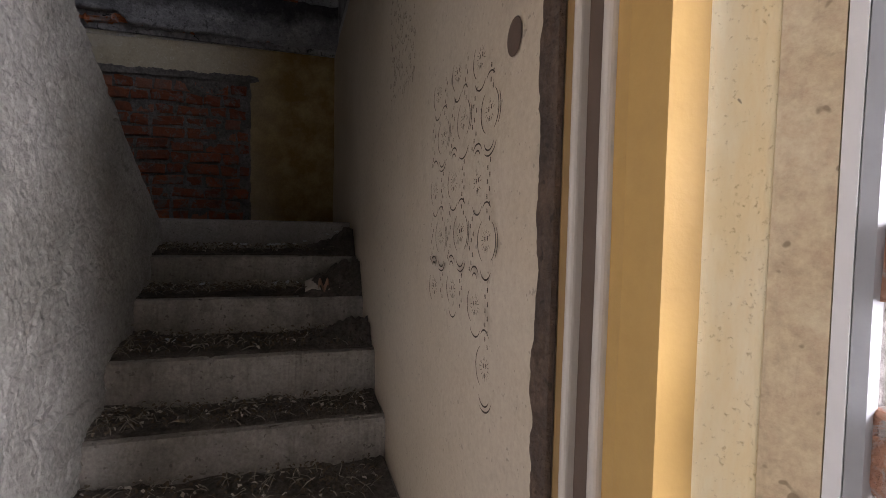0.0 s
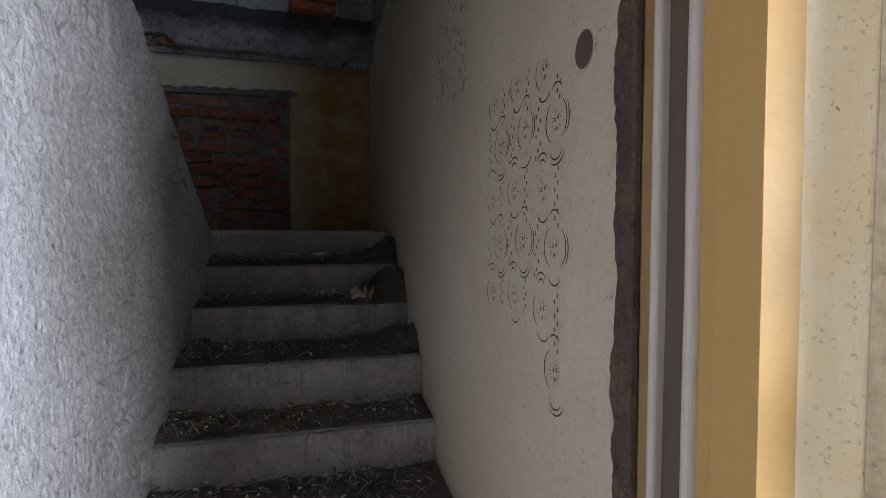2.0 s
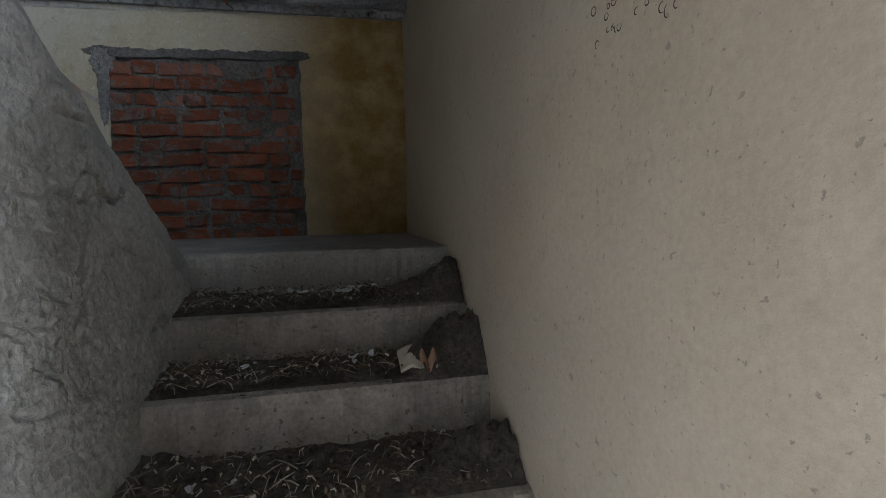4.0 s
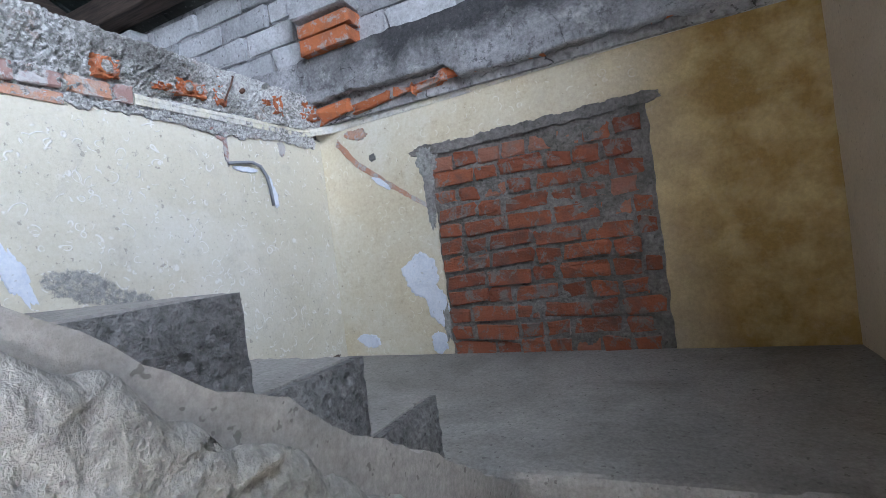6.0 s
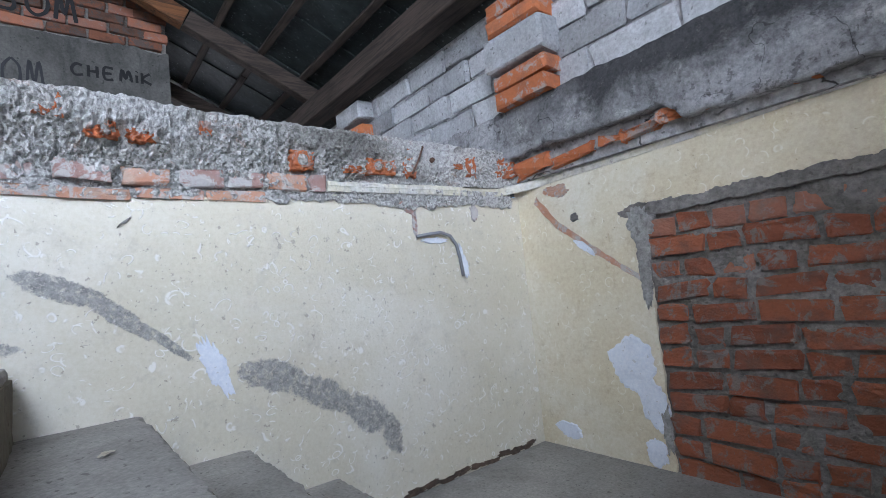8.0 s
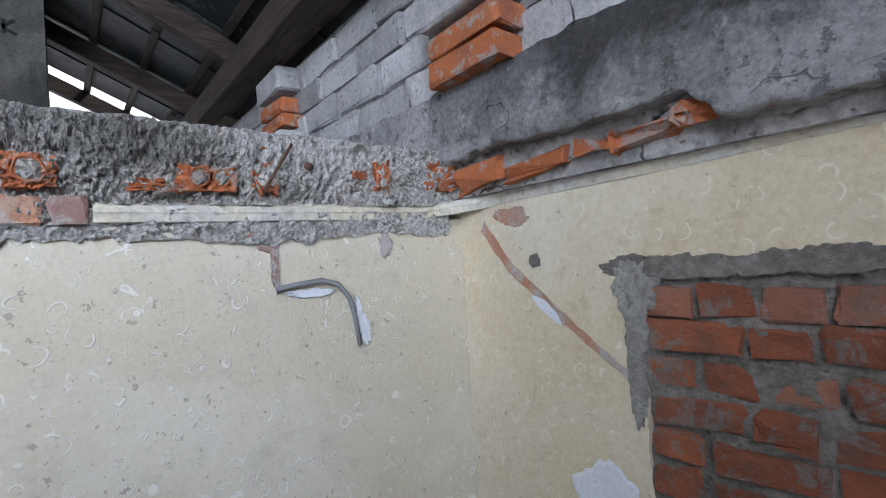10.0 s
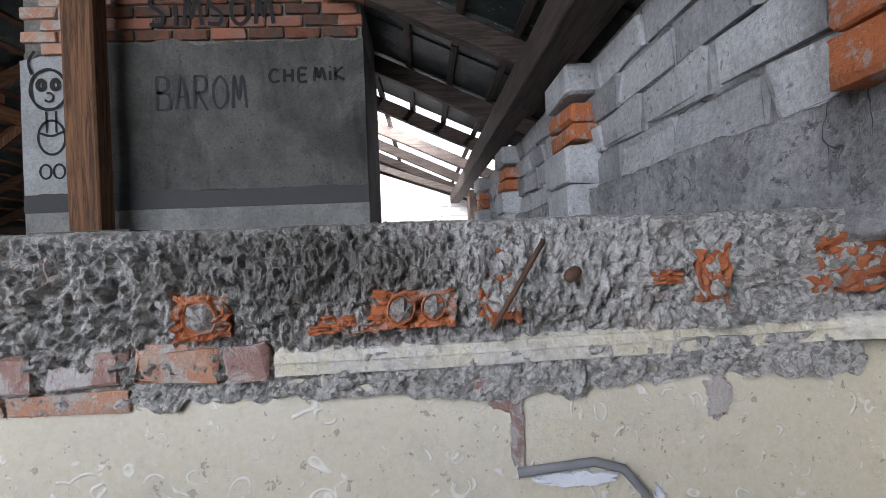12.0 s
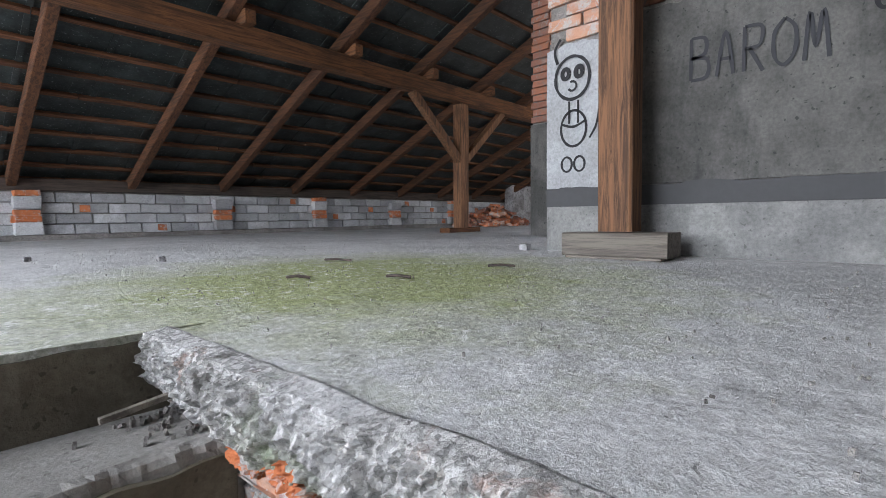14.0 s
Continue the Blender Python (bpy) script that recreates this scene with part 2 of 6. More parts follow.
def broken_concrete():
    """Freshly broken concrete: pale and dark stones in a grey matrix, brick dust, dark damp spots."""
    n = Nodes("broken_concrete")
    warp = n.add("ShaderNodeTexNoise", Vector=n.coord, Scale=30.0, Detail=3.0)
    bent = n.add("ShaderNodeVectorMath", i0=n.coord, i1=n.add("ShaderNodeVectorMath", i0=warp.outputs["Color"], i1=(0.02, 0.02, 0.02)).outputs[0])
    bent.inputs[1].links[0].from_node.operation = "MULTIPLY"
    cells = n.add("ShaderNodeTexVoronoi", Vector=bent.outputs[0], Scale=105.0)
    tone = n.add("ShaderNodeSeparateColor", Color=cells.outputs["Color"]).outputs[0]
    c = n.mix(n.ramp(tone, 0.2, 0.8), (0.33, 0.325, 0.31), (0.66, 0.65, 0.63))
    c = n.mix(n.ramp(n.noise(3.2, 5, 0.65), 0.45, 0.62, 0, 0.5), c, (0.66, 0.65, 0.645))
    c = n.mix(n.ramp(n.noise(5.0, 4, 0.6, 0.5), 0.645, 0.70, 0, 0.75), c, (0.10, 0.092, 0.08))
    c = n.mix(n.ramp(n.noise(7.5, 5, 0.7, 0.5), 0.60, 0.70, 0, 0.5), c, (0.46, 0.25, 0.17))
    off = n.add("ShaderNodeVectorMath", i0=n.coord, i1=(2.33, -2.44, -2.79))
    ln = n.add("ShaderNodeVectorMath", i0=off.outputs[0])
    ln.operation = "LENGTH"
    green = n.ramp(n.math("ADD", ln.outputs["Value"], n.math("MULTIPLY", n.noise(22, 4), 0.2)), 0.24, 0.14, 0, 0.55)
    c = n.mix(green, c, (0.20, 0.27, 0.12))
    at_damp = n.add("ShaderNodeVectorMath", i0=n.coord, i1=(2.33, -3.80, -2.85))
    flat = n.add("ShaderNodeVectorMath", i0=at_damp.outputs[0], i1=(1.0, 0.5, 1.5))
    flat.operation = "MULTIPLY"
    ln = n.add("ShaderNodeVectorMath", i0=flat.outputs[0])
    ln.operation = "LENGTH"
    damp = n.ramp(n.math("ADD", ln.outputs["Value"], n.math("MULTIPLY", n.noise(14, 5), 0.2)), 0.27, 0.17, 0, 0.72)
    c = n.mix(damp, c, (0.15, 0.143, 0.13))
    hollows = n.ramp(n.noise(85, 4, 0.7), 0.60, 0.69, 0, 0.75)
    c = n.mix(hollows, c, (0.16, 0.15, 0.14))
    grain = n.noise(150, 6, 0.8)
    c = n.mix(0.6, c, n.mix(n.ramp(grain, 0.34, 0.64), (0.22, 0.22, 0.22), (0.84, 0.84, 0.84)), "OVERLAY")
    h = n.math("ADD", n.math("MULTIPLY", n.ramp(cells.outputs["Distance"], 0.0, 0.7, 1, 0), 0.25), n.math("SUBTRACT", n.math("ADD", grain, n.math("MULTIPLY", n.noise(34, 6, 0.75), 0.8)), n.math("MULTIPLY", hollows, 0.7)))
    MATS["broken_concrete"] = n.out(c, 0.97, n.math("ADD", h, n.math("MULTIPLY", n.noise(300, 4, 0.8), 0.8)), 0.75, 0.012, 0.0, 0.08)


def attic_floor_mat():
    """Dusty screed with a moss patch and crumbs."""
    n = Nodes("attic_screed")
    c = n.mix(n.ramp(n.noise(1.6, 6, 0.65, 0.5), 0.38, 0.66), (0.68, 0.675, 0.665), (0.52, 0.515, 0.505))
    c = n.mix(n.ramp(n.noise(11, 6, 0.7), 0.56, 0.72, 0, 0.6), c, (0.27, 0.265, 0.25))
    off = n.add("ShaderNodeVectorMath", i0=n.coord, i1=(3.15, -1.55, -2.92))
    sq = n.add("ShaderNodeVectorMath", i0=off.outputs[0], i1=(0.95, 0.95, 1.0))
    sq.operation = "MULTIPLY"
    ln = n.add("ShaderNodeVectorMath", i0=sq.outputs[0])
    ln.operation = "LENGTH"
    moss = n.math("ADD", ln.outputs["Value"], n.math("MULTIPLY", n.noise(4.5, 6, 0.7), 1.3))
    moss = n.ramp(moss, 1.95, 1.15)
    c = n.mix(n.math("MULTIPLY", moss, 0.95), c, n.mix(n.noise(30, 4), (0.25, 0.30, 0.085), (0.47, 0.49, 0.27)))
    flakes = n.math("MULTIPLY", n.ramp(n.noise(24, 5, 0.75, 0.4), 0.56, 0.60), n.ramp(n.noise(1.7, 3), 0.40, 0.60, 0.25, 1.0))
    c = n.mix(n.math("MULTIPLY", flakes, 0.65), c, (0.80, 0.79, 0.77))
    scars = n.ramp(n.noise(32, 5, 0.8, 0.8), 0.62, 0.66, 0, 0.6)
    c = n.mix(scars, c, (0.22, 0.215, 0.20))
    fine = n.math("ADD", n.noise(60, 6, 0.78), n.math("MULTIPLY", flakes, 0.08))
    c = n.mix(0.7, c, n.mix(n.ramp(fine, 0.33, 0.67), (0.2, 0.2, 0.2), (0.8, 0.8, 0.8)), "OVERLAY")
    MATS["attic_screed"] = n.out(c, 0.9, n.math("SUBTRACT", n.math("ADD", fine, n.noise(18, 5, 0.7)), scars), 0.9, 0.014)


def sooty_render():
    """The rendered foot of the attic wall: grey with peeled pale scabs and a soot band along its top."""
    n = Nodes("sooty_render")
    c = n.mix(n.ramp(n.noise(2.6, 6, 0.7, 0.5), 0.42, 0.60), (0.42, 0.42, 0.435), (0.25, 0.25, 0.255))
    c = n.mix(n.ramp(n.noise(9, 6, 0.75), 0.55, 0.66, 0, 0.7), c, (0.58, 0.575, 0.57))
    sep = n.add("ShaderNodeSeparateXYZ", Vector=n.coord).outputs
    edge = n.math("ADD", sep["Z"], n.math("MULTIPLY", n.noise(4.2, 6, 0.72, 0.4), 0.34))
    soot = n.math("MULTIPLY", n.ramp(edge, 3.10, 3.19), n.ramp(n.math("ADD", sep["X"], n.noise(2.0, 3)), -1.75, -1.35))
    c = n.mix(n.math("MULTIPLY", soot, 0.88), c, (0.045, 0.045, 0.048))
    scab = n.math("MULTIPLY", n.ramp(n.noise(21, 5, 0.75), 0.57, 0.61), 0.7)
    c = n.mix(scab, c, (0.15, 0.148, 0.15))
    grain = n.noise(60, 6, 0.78)
    c = n.mix(0.6, c, n.mix(n.ramp(grain, 0.33, 0.67), (0.22, 0.22, 0.22), (0.80, 0.80, 0.80)), "OVERLAY")
    line = n.ramp(n.voronoi(2.3, "DISTANCE_TO_EDGE", n.add("ShaderNodeTexNoise", Vector=n.coord, Scale=1.0, Detail=5.0).outputs["Color"]), 0.0006, 0.002, 1, 0)
    line = n.math("MULTIPLY", line, n.ramp(n.noise(3.1, 3), 0.44, 0.52))
    c = n.mix(n.math("MULTIPLY", line, 0.8), c, (0.05, 0.05, 0.05))
    h = n.math("SUBTRACT", n.math("ADD", grain, n.noise(16, 6, 0.75)), n.math("ADD", line, scab))
    MATS["sooty_render"] = n.out(c, 0.92, h, 0.9, 0.014)


def roofing_mat():
    """Dark bituminous boards with a dull bloom and sagging laps."""
    n = Nodes("roofing")
    c = n.mix(n.ramp(n.noise(3, 5, 0.7), 0.45, 0.72), (0.013, 0.018, 0.018), (0.046, 0.058, 0.058))
    c = n.mix(n.ramp(n.noise(38, 4, 0.7), 0.62, 0.70, 0, 0.75), c, (0.27, 0.30, 0.30))
    MATS["roofing"] = n.out(c, 0.55, n.noise(9, 5), 0.5, 0.02)


def plain(name, colour, rough=0.6, metal=0.0, emit=0.0):
    n = Nodes(name)
    tone = n.mix(0.3, colour, n.mix(n.noise(25, 5, 0.7), (0.3, 0.3, 0.3), (0.72, 0.72, 0.72)), "OVERLAY")
    MATS[name] = n.out(tone, rough, n.noise(60, 4), 0.2, 0.003, metal)
    return MATS[name]


SMEARS = [(2.90, 2.365, 0.10, 0.032, -26), (3.04, 2.275, 0.14, 0.026, -42), (3.17, 2.17, 0.09, 0.014, -44), (3.48, 2.015, 0.12, 0.048, -18), (3.66, 1.915, 0.14, 0.048, -30), (3.84, 1.80, 0.12, 0.058, -38), (3.94, 1.70, 0.04, 0.09, 18),
          (2.72, 2.44, 0.06, 0.022, -25), (2.73, 2.215, 0.10, 0.022, -5)]
cream_plaster("far_wall_plaster", (0.62, 0.58, 0.47), (0.71, 0.685, 0.61), (0.53, 0.50, 0.43), 0.75, SMEARS, 0.5)
cream_plaster("passage_plaster", (0.53, 0.445, 0.33), (0.58, 0.50, 0.39), (0.47, 0.395, 0.295), 0.0, (), 0.5, 0.28)
end_plaster()
# grey render whose southern end has the doorway's daylight painted in
surface("rough_cement", (0.37, 0.36, 0.33), (0.28, 0.27, 0.24), (0.20, 0.19, 0.17), 1.6, 0.93, 0.9, 0.022, 60, 0.4, mottle=0.45, grit=0.5, lit_end=((0.50, 0.50, 0.50), 1.85, 2.3))
surface("dirty_step", (0.27, 0.25, 0.22), (0.18, 0.165, 0.14), (0.09, 0.08, 0.065), 2.2, 0.9, 0.5, 0.01, 80, streaks=0.3, mottle=0.4)
surface("step_concrete", (0.33, 0.315, 0.295), (0.23, 0.22, 0.205), (0.13, 0.12, 0.11), 1.5, 0.9, 0.4, 0.008, 90, streaks=0.1, mottle=0.22)
broken_concrete()
surface("grey_render", (0.44, 0.44, 0.45), (0.24, 0.235, 0.235), (0.06, 0.058, 0.055), 2.9, 0.9, 0.9, 0.014, 50, mottle=0.62, streaks=0.5, grit=0.5, cracks=0.85)
sooty_render()
surface("cinder_block", (0.47, 0.48, 0.495), (0.36, 0.365, 0.375), (0.16, 0.16, 0.16), 2.6, 0.92, 0.9, 0.012, 60, 0.3, 0.5, 0.4, 0.1, 0.25)
surface("mortar", (0.25, 0.235, 0.22), (0.17, 0.16, 0.145), (0.10, 0.092, 0.085), 4.0, 0.93, 1.0, 0.016, 60, 0.3, grit=0.6)
surface("cement_patch", (0.26, 0.255, 0.245), (0.19, 0.185, 0.18), (0.07, 0.068, 0.063), 6.0, 0.93, 1.0, 0.025, 60, 0.8, grit=0.6, mottle=0.5)
surface("smear_grey", (0.36, 0.355, 0.34), (0.29, 0.28, 0.27), (0.18, 0.175, 0.165), 6.0, 0.93, 0.9, 0.014, 60, 0.3, grit=0.6)
# olive-brown for the risers, with their shade put into the colour
surface("shaded_riser", (0.155, 0.135, 0.10), (0.11, 0.095, 0.07), (0.05, 0.043, 0.032), 2.5, 0.9, 0.5, 0.008, 70)
surface("gypsum", (0.72, 0.76, 0.84), (0.64, 0.68, 0.76), (0.5, 0.5, 0.52), 6.0, 0.8, 0.3, 0.004, 80, mottle=0.1, streaks=0.0)
surface("chimney_render", (0.118, 0.115, 0.108), (0.064, 0.063, 0.059), (0.024, 0.027, 0.027), 1.5, 0.85, 0.5, 0.008, 60, mottle=0.25, streaks=0.75)
surface("chimney_light_render", (0.36, 0.37, 0.38), (0.29, 0.295, 0.30), (0.22, 0.22, 0.22), 2.0, 0.88, 0.4, 0.006, 60, mottle=0.2)
surface("chimney_foot", (0.25, 0.25, 0.24), (0.17, 0.17, 0.165), (0.10, 0.10, 0.095), 2.0, 0.88, 0.4, 0.006, 60, mottle=0.2, streaks=0.35)
surface("room_render", (0.55, 0.52, 0.47), (0.48, 0.45, 0.40), (0.3, 0.28, 0.25), 1.5, 0.9, 0.3, 0.006, 50)
surface("dust", (0.115, 0.10, 0.082), (0.07, 0.062, 0.05), (0.03, 0.027, 0.023), 9.0, 0.95, 1.0, 0.025, 60, 0.5, grit=0.6)
surface("white_brickwork", (0.82, 0.81, 0.78), (0.74, 0.72, 0.68), (0.5, 0.47, 0.42), 2.0, 0.85, 0.4, 0.008, 50)
brick_mat("brick_orange", (0.39, 0.13, 0.065), (0.24, 0.08, 0.045), (0.15, 0.09, 0.07), 0.85, 0.52, (0.22, 0.205, 0.19))
brick_mat("brick_bright", (0.60, 0.20, 0.08), (0.48, 0.15, 0.06), (0.30, 0.13, 0.08), 0.8, 0.53, (0.42, 0.40, 0.38))
brick_mat("brick_old", (0.42, 0.17, 0.10), (0.30, 0.14, 0.10), (0.22, 0.19, 0.17))
brick_mat("brick_sooty", (0.24, 0.095, 0.055), (0.12, 0.062, 0.042), (0.045, 0.035, 0.03), 0.8, 0.50, (0.085, 0.08, 0.075))
brick_mat("brick_pink", (0.42, 0.26, 0.23), (0.36, 0.22, 0.19), (0.42, 0.36, 0.34), 0.95, 0.47, (0.52, 0.50, 0.49))
brick_mat("brick_pale", (0.60, 0.33, 0.22), (0.52, 0.27, 0.18), (0.50, 0.44, 0.38), 0.9, 0.50, (0.50, 0.48, 0.465))
for axis, letter in enumerate("xyz"):
    wood_mat("timber_" + letter, (0.21, 0.088, 0.035), (0.07, 0.033, 0.017), axis)
    wood_mat("sooty_timber_" + letter, (0.075, 0.055, 0.045), (0.03, 0.024, 0.02), axis)
wood_mat("timber_z", (0.215, 0.105, 0.052), (0.07, 0.037, 0.022), 2)
wood_mat("rafter_timber", (0.105, 0.044, 0.020), (0.038, 0.019, 0.011), 1)
wood_mat("batten_timber", (0.135, 0.055, 0.024), (0.05, 0.024, 0.013), 0)
wood_mat("grey_timber", (0.21, 0.185, 0.155), (0.11, 0.095, 0.08), 1)
attic_floor_mat()
roofing_mat()
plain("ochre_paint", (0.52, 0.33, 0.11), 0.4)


def lit_ochre_paint():
    """Thick ochre gloss paled to cream-yellow as if sunlit, pitted and brushed upright."""
    n = Nodes("lit_ochre_paint")
    m = n.add("ShaderNodeMapping", Vector=n.coord)
    m.inputs["Scale"].default_value = (1.0, 1.0, 0.25)
    broad = n.noise(14, 5, 0.7, 0.3, m.outputs[0])
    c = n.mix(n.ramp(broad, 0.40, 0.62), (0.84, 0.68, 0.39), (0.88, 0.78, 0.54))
    pits = n.ramp(n.noise(150, 4, 0.7), 0.60, 0.68)
    c = n.mix(n.math("MULTIPLY", pits, 0.45), c, (0.45, 0.30, 0.12))
    chips = n.ramp(n.noise(34, 3, 0.6), 0.71, 0.73)
    c = n.mix(n.math("MULTIPLY", chips, 0.8), c, (0.12, 0.07, 0.03))
    h = n.math("ADD", n.math("MULTIPLY", n.noise(90, 5, 0.7, 0.2, m.outputs[0]), 0.8), n.math("SUBTRACT", n.noise(40, 4), pits))
    MATS["lit_ochre_paint"] = n.out(c, 0.36, h, 0.45, 0.004)


lit_ochre_paint()
surface("torn_masonry", (0.16, 0.11, 0.08), (0.10, 0.075, 0.06), (0.05, 0.04, 0.035), 8.0, 0.95, 1.0, 0.02, 60, 0.5)
plain("brown_paint", (0.30, 0.19, 0.08), 0.45)
surface("beige_paint", (0.66, 0.54, 0.36), (0.60, 0.48, 0.31), (0.20, 0.14, 0.08), 6.0, 0.5, 0.4, 0.004, 70, mottle=0.2, streaks=0.5)
plain("grey_bead_paint", (0.52, 0.48, 0.42), 0.35)
plain("dark_recess", (0.12, 0.085, 0.065), 0.5)
plain("white_plastic", (0.82, 0.83, 0.84), 0.35)
plain("grey_plastic", (0.32, 0.33, 0.34), 0.5)
plain("spray_black", (0.014, 0.014, 0.016), 0.7)
plain("spray_grey", (0.033, 0.034, 0.039), 0.75)
plain("tar_band", (0.055, 0.056, 0.058), 0.7)
plain("stamp_brown", (0.075, 0.055, 0.04), 0.8)
plain("shard_white", (0.42, 0.45, 0.47), 0.35)
plain("cable_grey", (0.22, 0.23, 0.25), 0.5)
plain("rust", (0.12, 0.07, 0.05), 0.8, 0.4)
plain("paper", (0.42, 0.38, 0.31), 0.8)
plain("card_red", (0.32, 0.19, 0.13), 0.8)
plain("straw", (0.24, 0.215, 0.17), 0.85)
plain("dry_leaf", (0.11, 0.085, 0.055), 0.85)
plain("foliage", (0.20, 0.23, 0.10), 0.8)
surface("white_moulding", (0.66, 0.625, 0.51), (0.60, 0.595, 0.58), (0.34, 0.325, 0.30), 5.0, 0.8, 0.9, 0.012, 50, mottle=0.6, streaks=0.15)


def glow_mat():
    n = Nodes("bright_overcast")
    n.bsdf.inputs["Base Color"].default_value = (0, 0, 0, 1)
    n.bsdf.inputs["Emission Color"].default_value = (0.93, 0.97, 1.0, 1)
    n.bsdf.inputs["Emission Strength"].default_value = 2.2
    MATS["bright_overcast"] = n.mat


glow_mat()

# ---- building helpers ----
rng = random.Random(7)


def finish(ob, label="", category="", group="", kind=""):
    return tagged(ob, label, category, group, kind)


def part(name, bm, material, parent=None, label="", smooth=False):
    """Links a bmesh as one mesh object, under a thing or part where one is given."""
    bmesh.ops.recalc_face_normals(bm, faces=bm.faces[:])
    me = bpy.data.meshes.new(name)
    bm.to_mesh(me)
    bm.free()
    me.materials.append(MATS[material])
    if smooth:
        me.polygons.foreach_set("use_smooth", [True] * len(me.polygons))
    ob = new(name, me)
    if parent:
        ob.parent = parent
    if label:
        ob["label"] = label
    return ob


def empty(name, x=0, y=0, z=0):
    ob = new(name)
    ob.location = (x, y, z)
    bpy.context.view_layer.update()
    return ob


def keep(ob, parent):
    """Parents ob and leaves it where it stands."""
    ob.parent = parent
    ob.matrix_parent_inverse = Matrix.Translation(-parent.location)
    return ob


def box(bm, lo, hi, bevel=0.0, m=None):
    c = [(a + b) / 2 for a, b in zip(lo, hi)]
    s = [abs(b - a) for a, b in zip(lo, hi)]
    mm = Matrix.Translation(c) @ Matrix.Diagonal((*s, 1))
    r = bmesh.ops.create_cube(bm, size=1.0, matrix=(m @ mm) if m else mm)
    if bevel:
        es = list({e for v in r["verts"] for e in v.link_edges})
        bmesh.ops.bevel(bm, geom=es, offset=bevel, segments=1, affect="EDGES")
    return r["verts"]


def beam(bm, a, b, w, h, up=(0, 0, 1), bevel=0.006, sag=0.0):
    """A squared timber from a to b: w across, h along up."""
    a, b = Vector(a), Vector(b)
    d = (b - a).normalized()
    u = Vector(up)
    u = (u - d * u.dot(d)).normalized()
    s = d.cross(u)
    n = max(1, int((b - a).length / 0.4))
    rings = []
    for i in range(n + 1):
        p = a.lerp(b, i / n) + u * noise.noise(a * 3 + d * i * 0.7) * 0.006 + s * noise.noise(b * 2 + d * i * 0.9) * 0.006
        p.z -= sag * math.sin(math.pi * i / n)
        e = bevel
        prof = [(-w / 2 + e, -h / 2), (w / 2 - e, -h / 2), (w / 2, -h / 2 + e), (w / 2, h / 2 - e), (w / 2 - e, h / 2), (-w / 2 + e, h / 2), (-w / 2, h / 2 - e), (-w / 2, -h / 2 + e)]
        rings.append([bm.verts.new(p + s * x + u * y) for x, y in prof])
    for r0, r1 in zip(rings, rings[1:]):
        for i in range(8):
            bm.faces.new((r0[i], r0[(i + 1) % 8], r1[(i + 1) % 8], r1[i]))
    bm.faces.new(rings[0][::-1])
    bm.faces.new(rings[-1])


def tube(bm, pts, r, sides=6):
    pts = [Vector(p) for p in pts]
    rings = []
    for i, p in enumerate(pts):
        d = (pts[min(i + 1, len(pts) - 1)] - pts[max(i - 1, 0)]).normalized()
        s = d.orthogonal().normalized() if i == 0 else (side - d * side.dot(d)).normalized()
        side = s
        t = d.cross(s)
        rings.append([bm.verts.new(p + (s * math.cos(k * math.tau / sides) + t * math.sin(k * math.tau / sides)) * r) for k in range(sides)])
    for r0, r1 in zip(rings, rings[1:]):
        for k in range(sides):
            bm.faces.new((r0[k], r0[(k + 1) % sides], r1[(k + 1) % sides], r1[k]))
    bm.faces.new(rings[0][::-1])
    bm.faces.new(rings[-1])


def fbm(p, scale, octaves=4):
    return noise.fractal(Vector(p) * scale, 0.9, 2.1, octaves)


def sheet(bm, nu, nv, at, back, skip=None):
    """A closed slab: a front of nu x nv cells at at(u, v), its back moved by the vector back."""
    back = Vector(back)
    f, b = {}, {}
    cells = [(i, j) for i in range(nu) for j in range(nv) if not (skip and skip((i + 0.5) / nu, (j + 0.5) / nv))]
    inside = set(cells)

    def vert(i, j, store, off):
        if (i, j) not in store:
            store[i, j] = bm.verts.new(Vector(at(i / nu, j / nv)) + off)
        return store[i, j]
    zero = Vector((0, 0, 0))
    for i, j in cells:
        bm.faces.new([vert(*q, f, zero) for q in ((i, j), (i + 1, j), (i + 1, j + 1), (i, j + 1))])
        for (di, dj), (q0, q1) in (((-1, 0), ((i, j), (i, j + 1))), ((1, 0), ((i + 1, j + 1), (i + 1, j))), ((0, -1), ((i + 1, j), (i, j))), ((0, 1), ((i, j + 1), (i + 1, j + 1)))):
            if (i + di, j + dj) not in inside:
                bm.faces.new([vert(*q0, f, zero), vert(*q1, f, zero), vert(*q1, b, back), vert(*q0, b, back)])


def solid(name, lo, hi, material, label, kind="structure", category="wall", bevel=0.0):
    bm = bmesh.new()
    box(bm, lo, hi, bevel)
    return finish(part(name, bm, material), label, category, kind=kind)


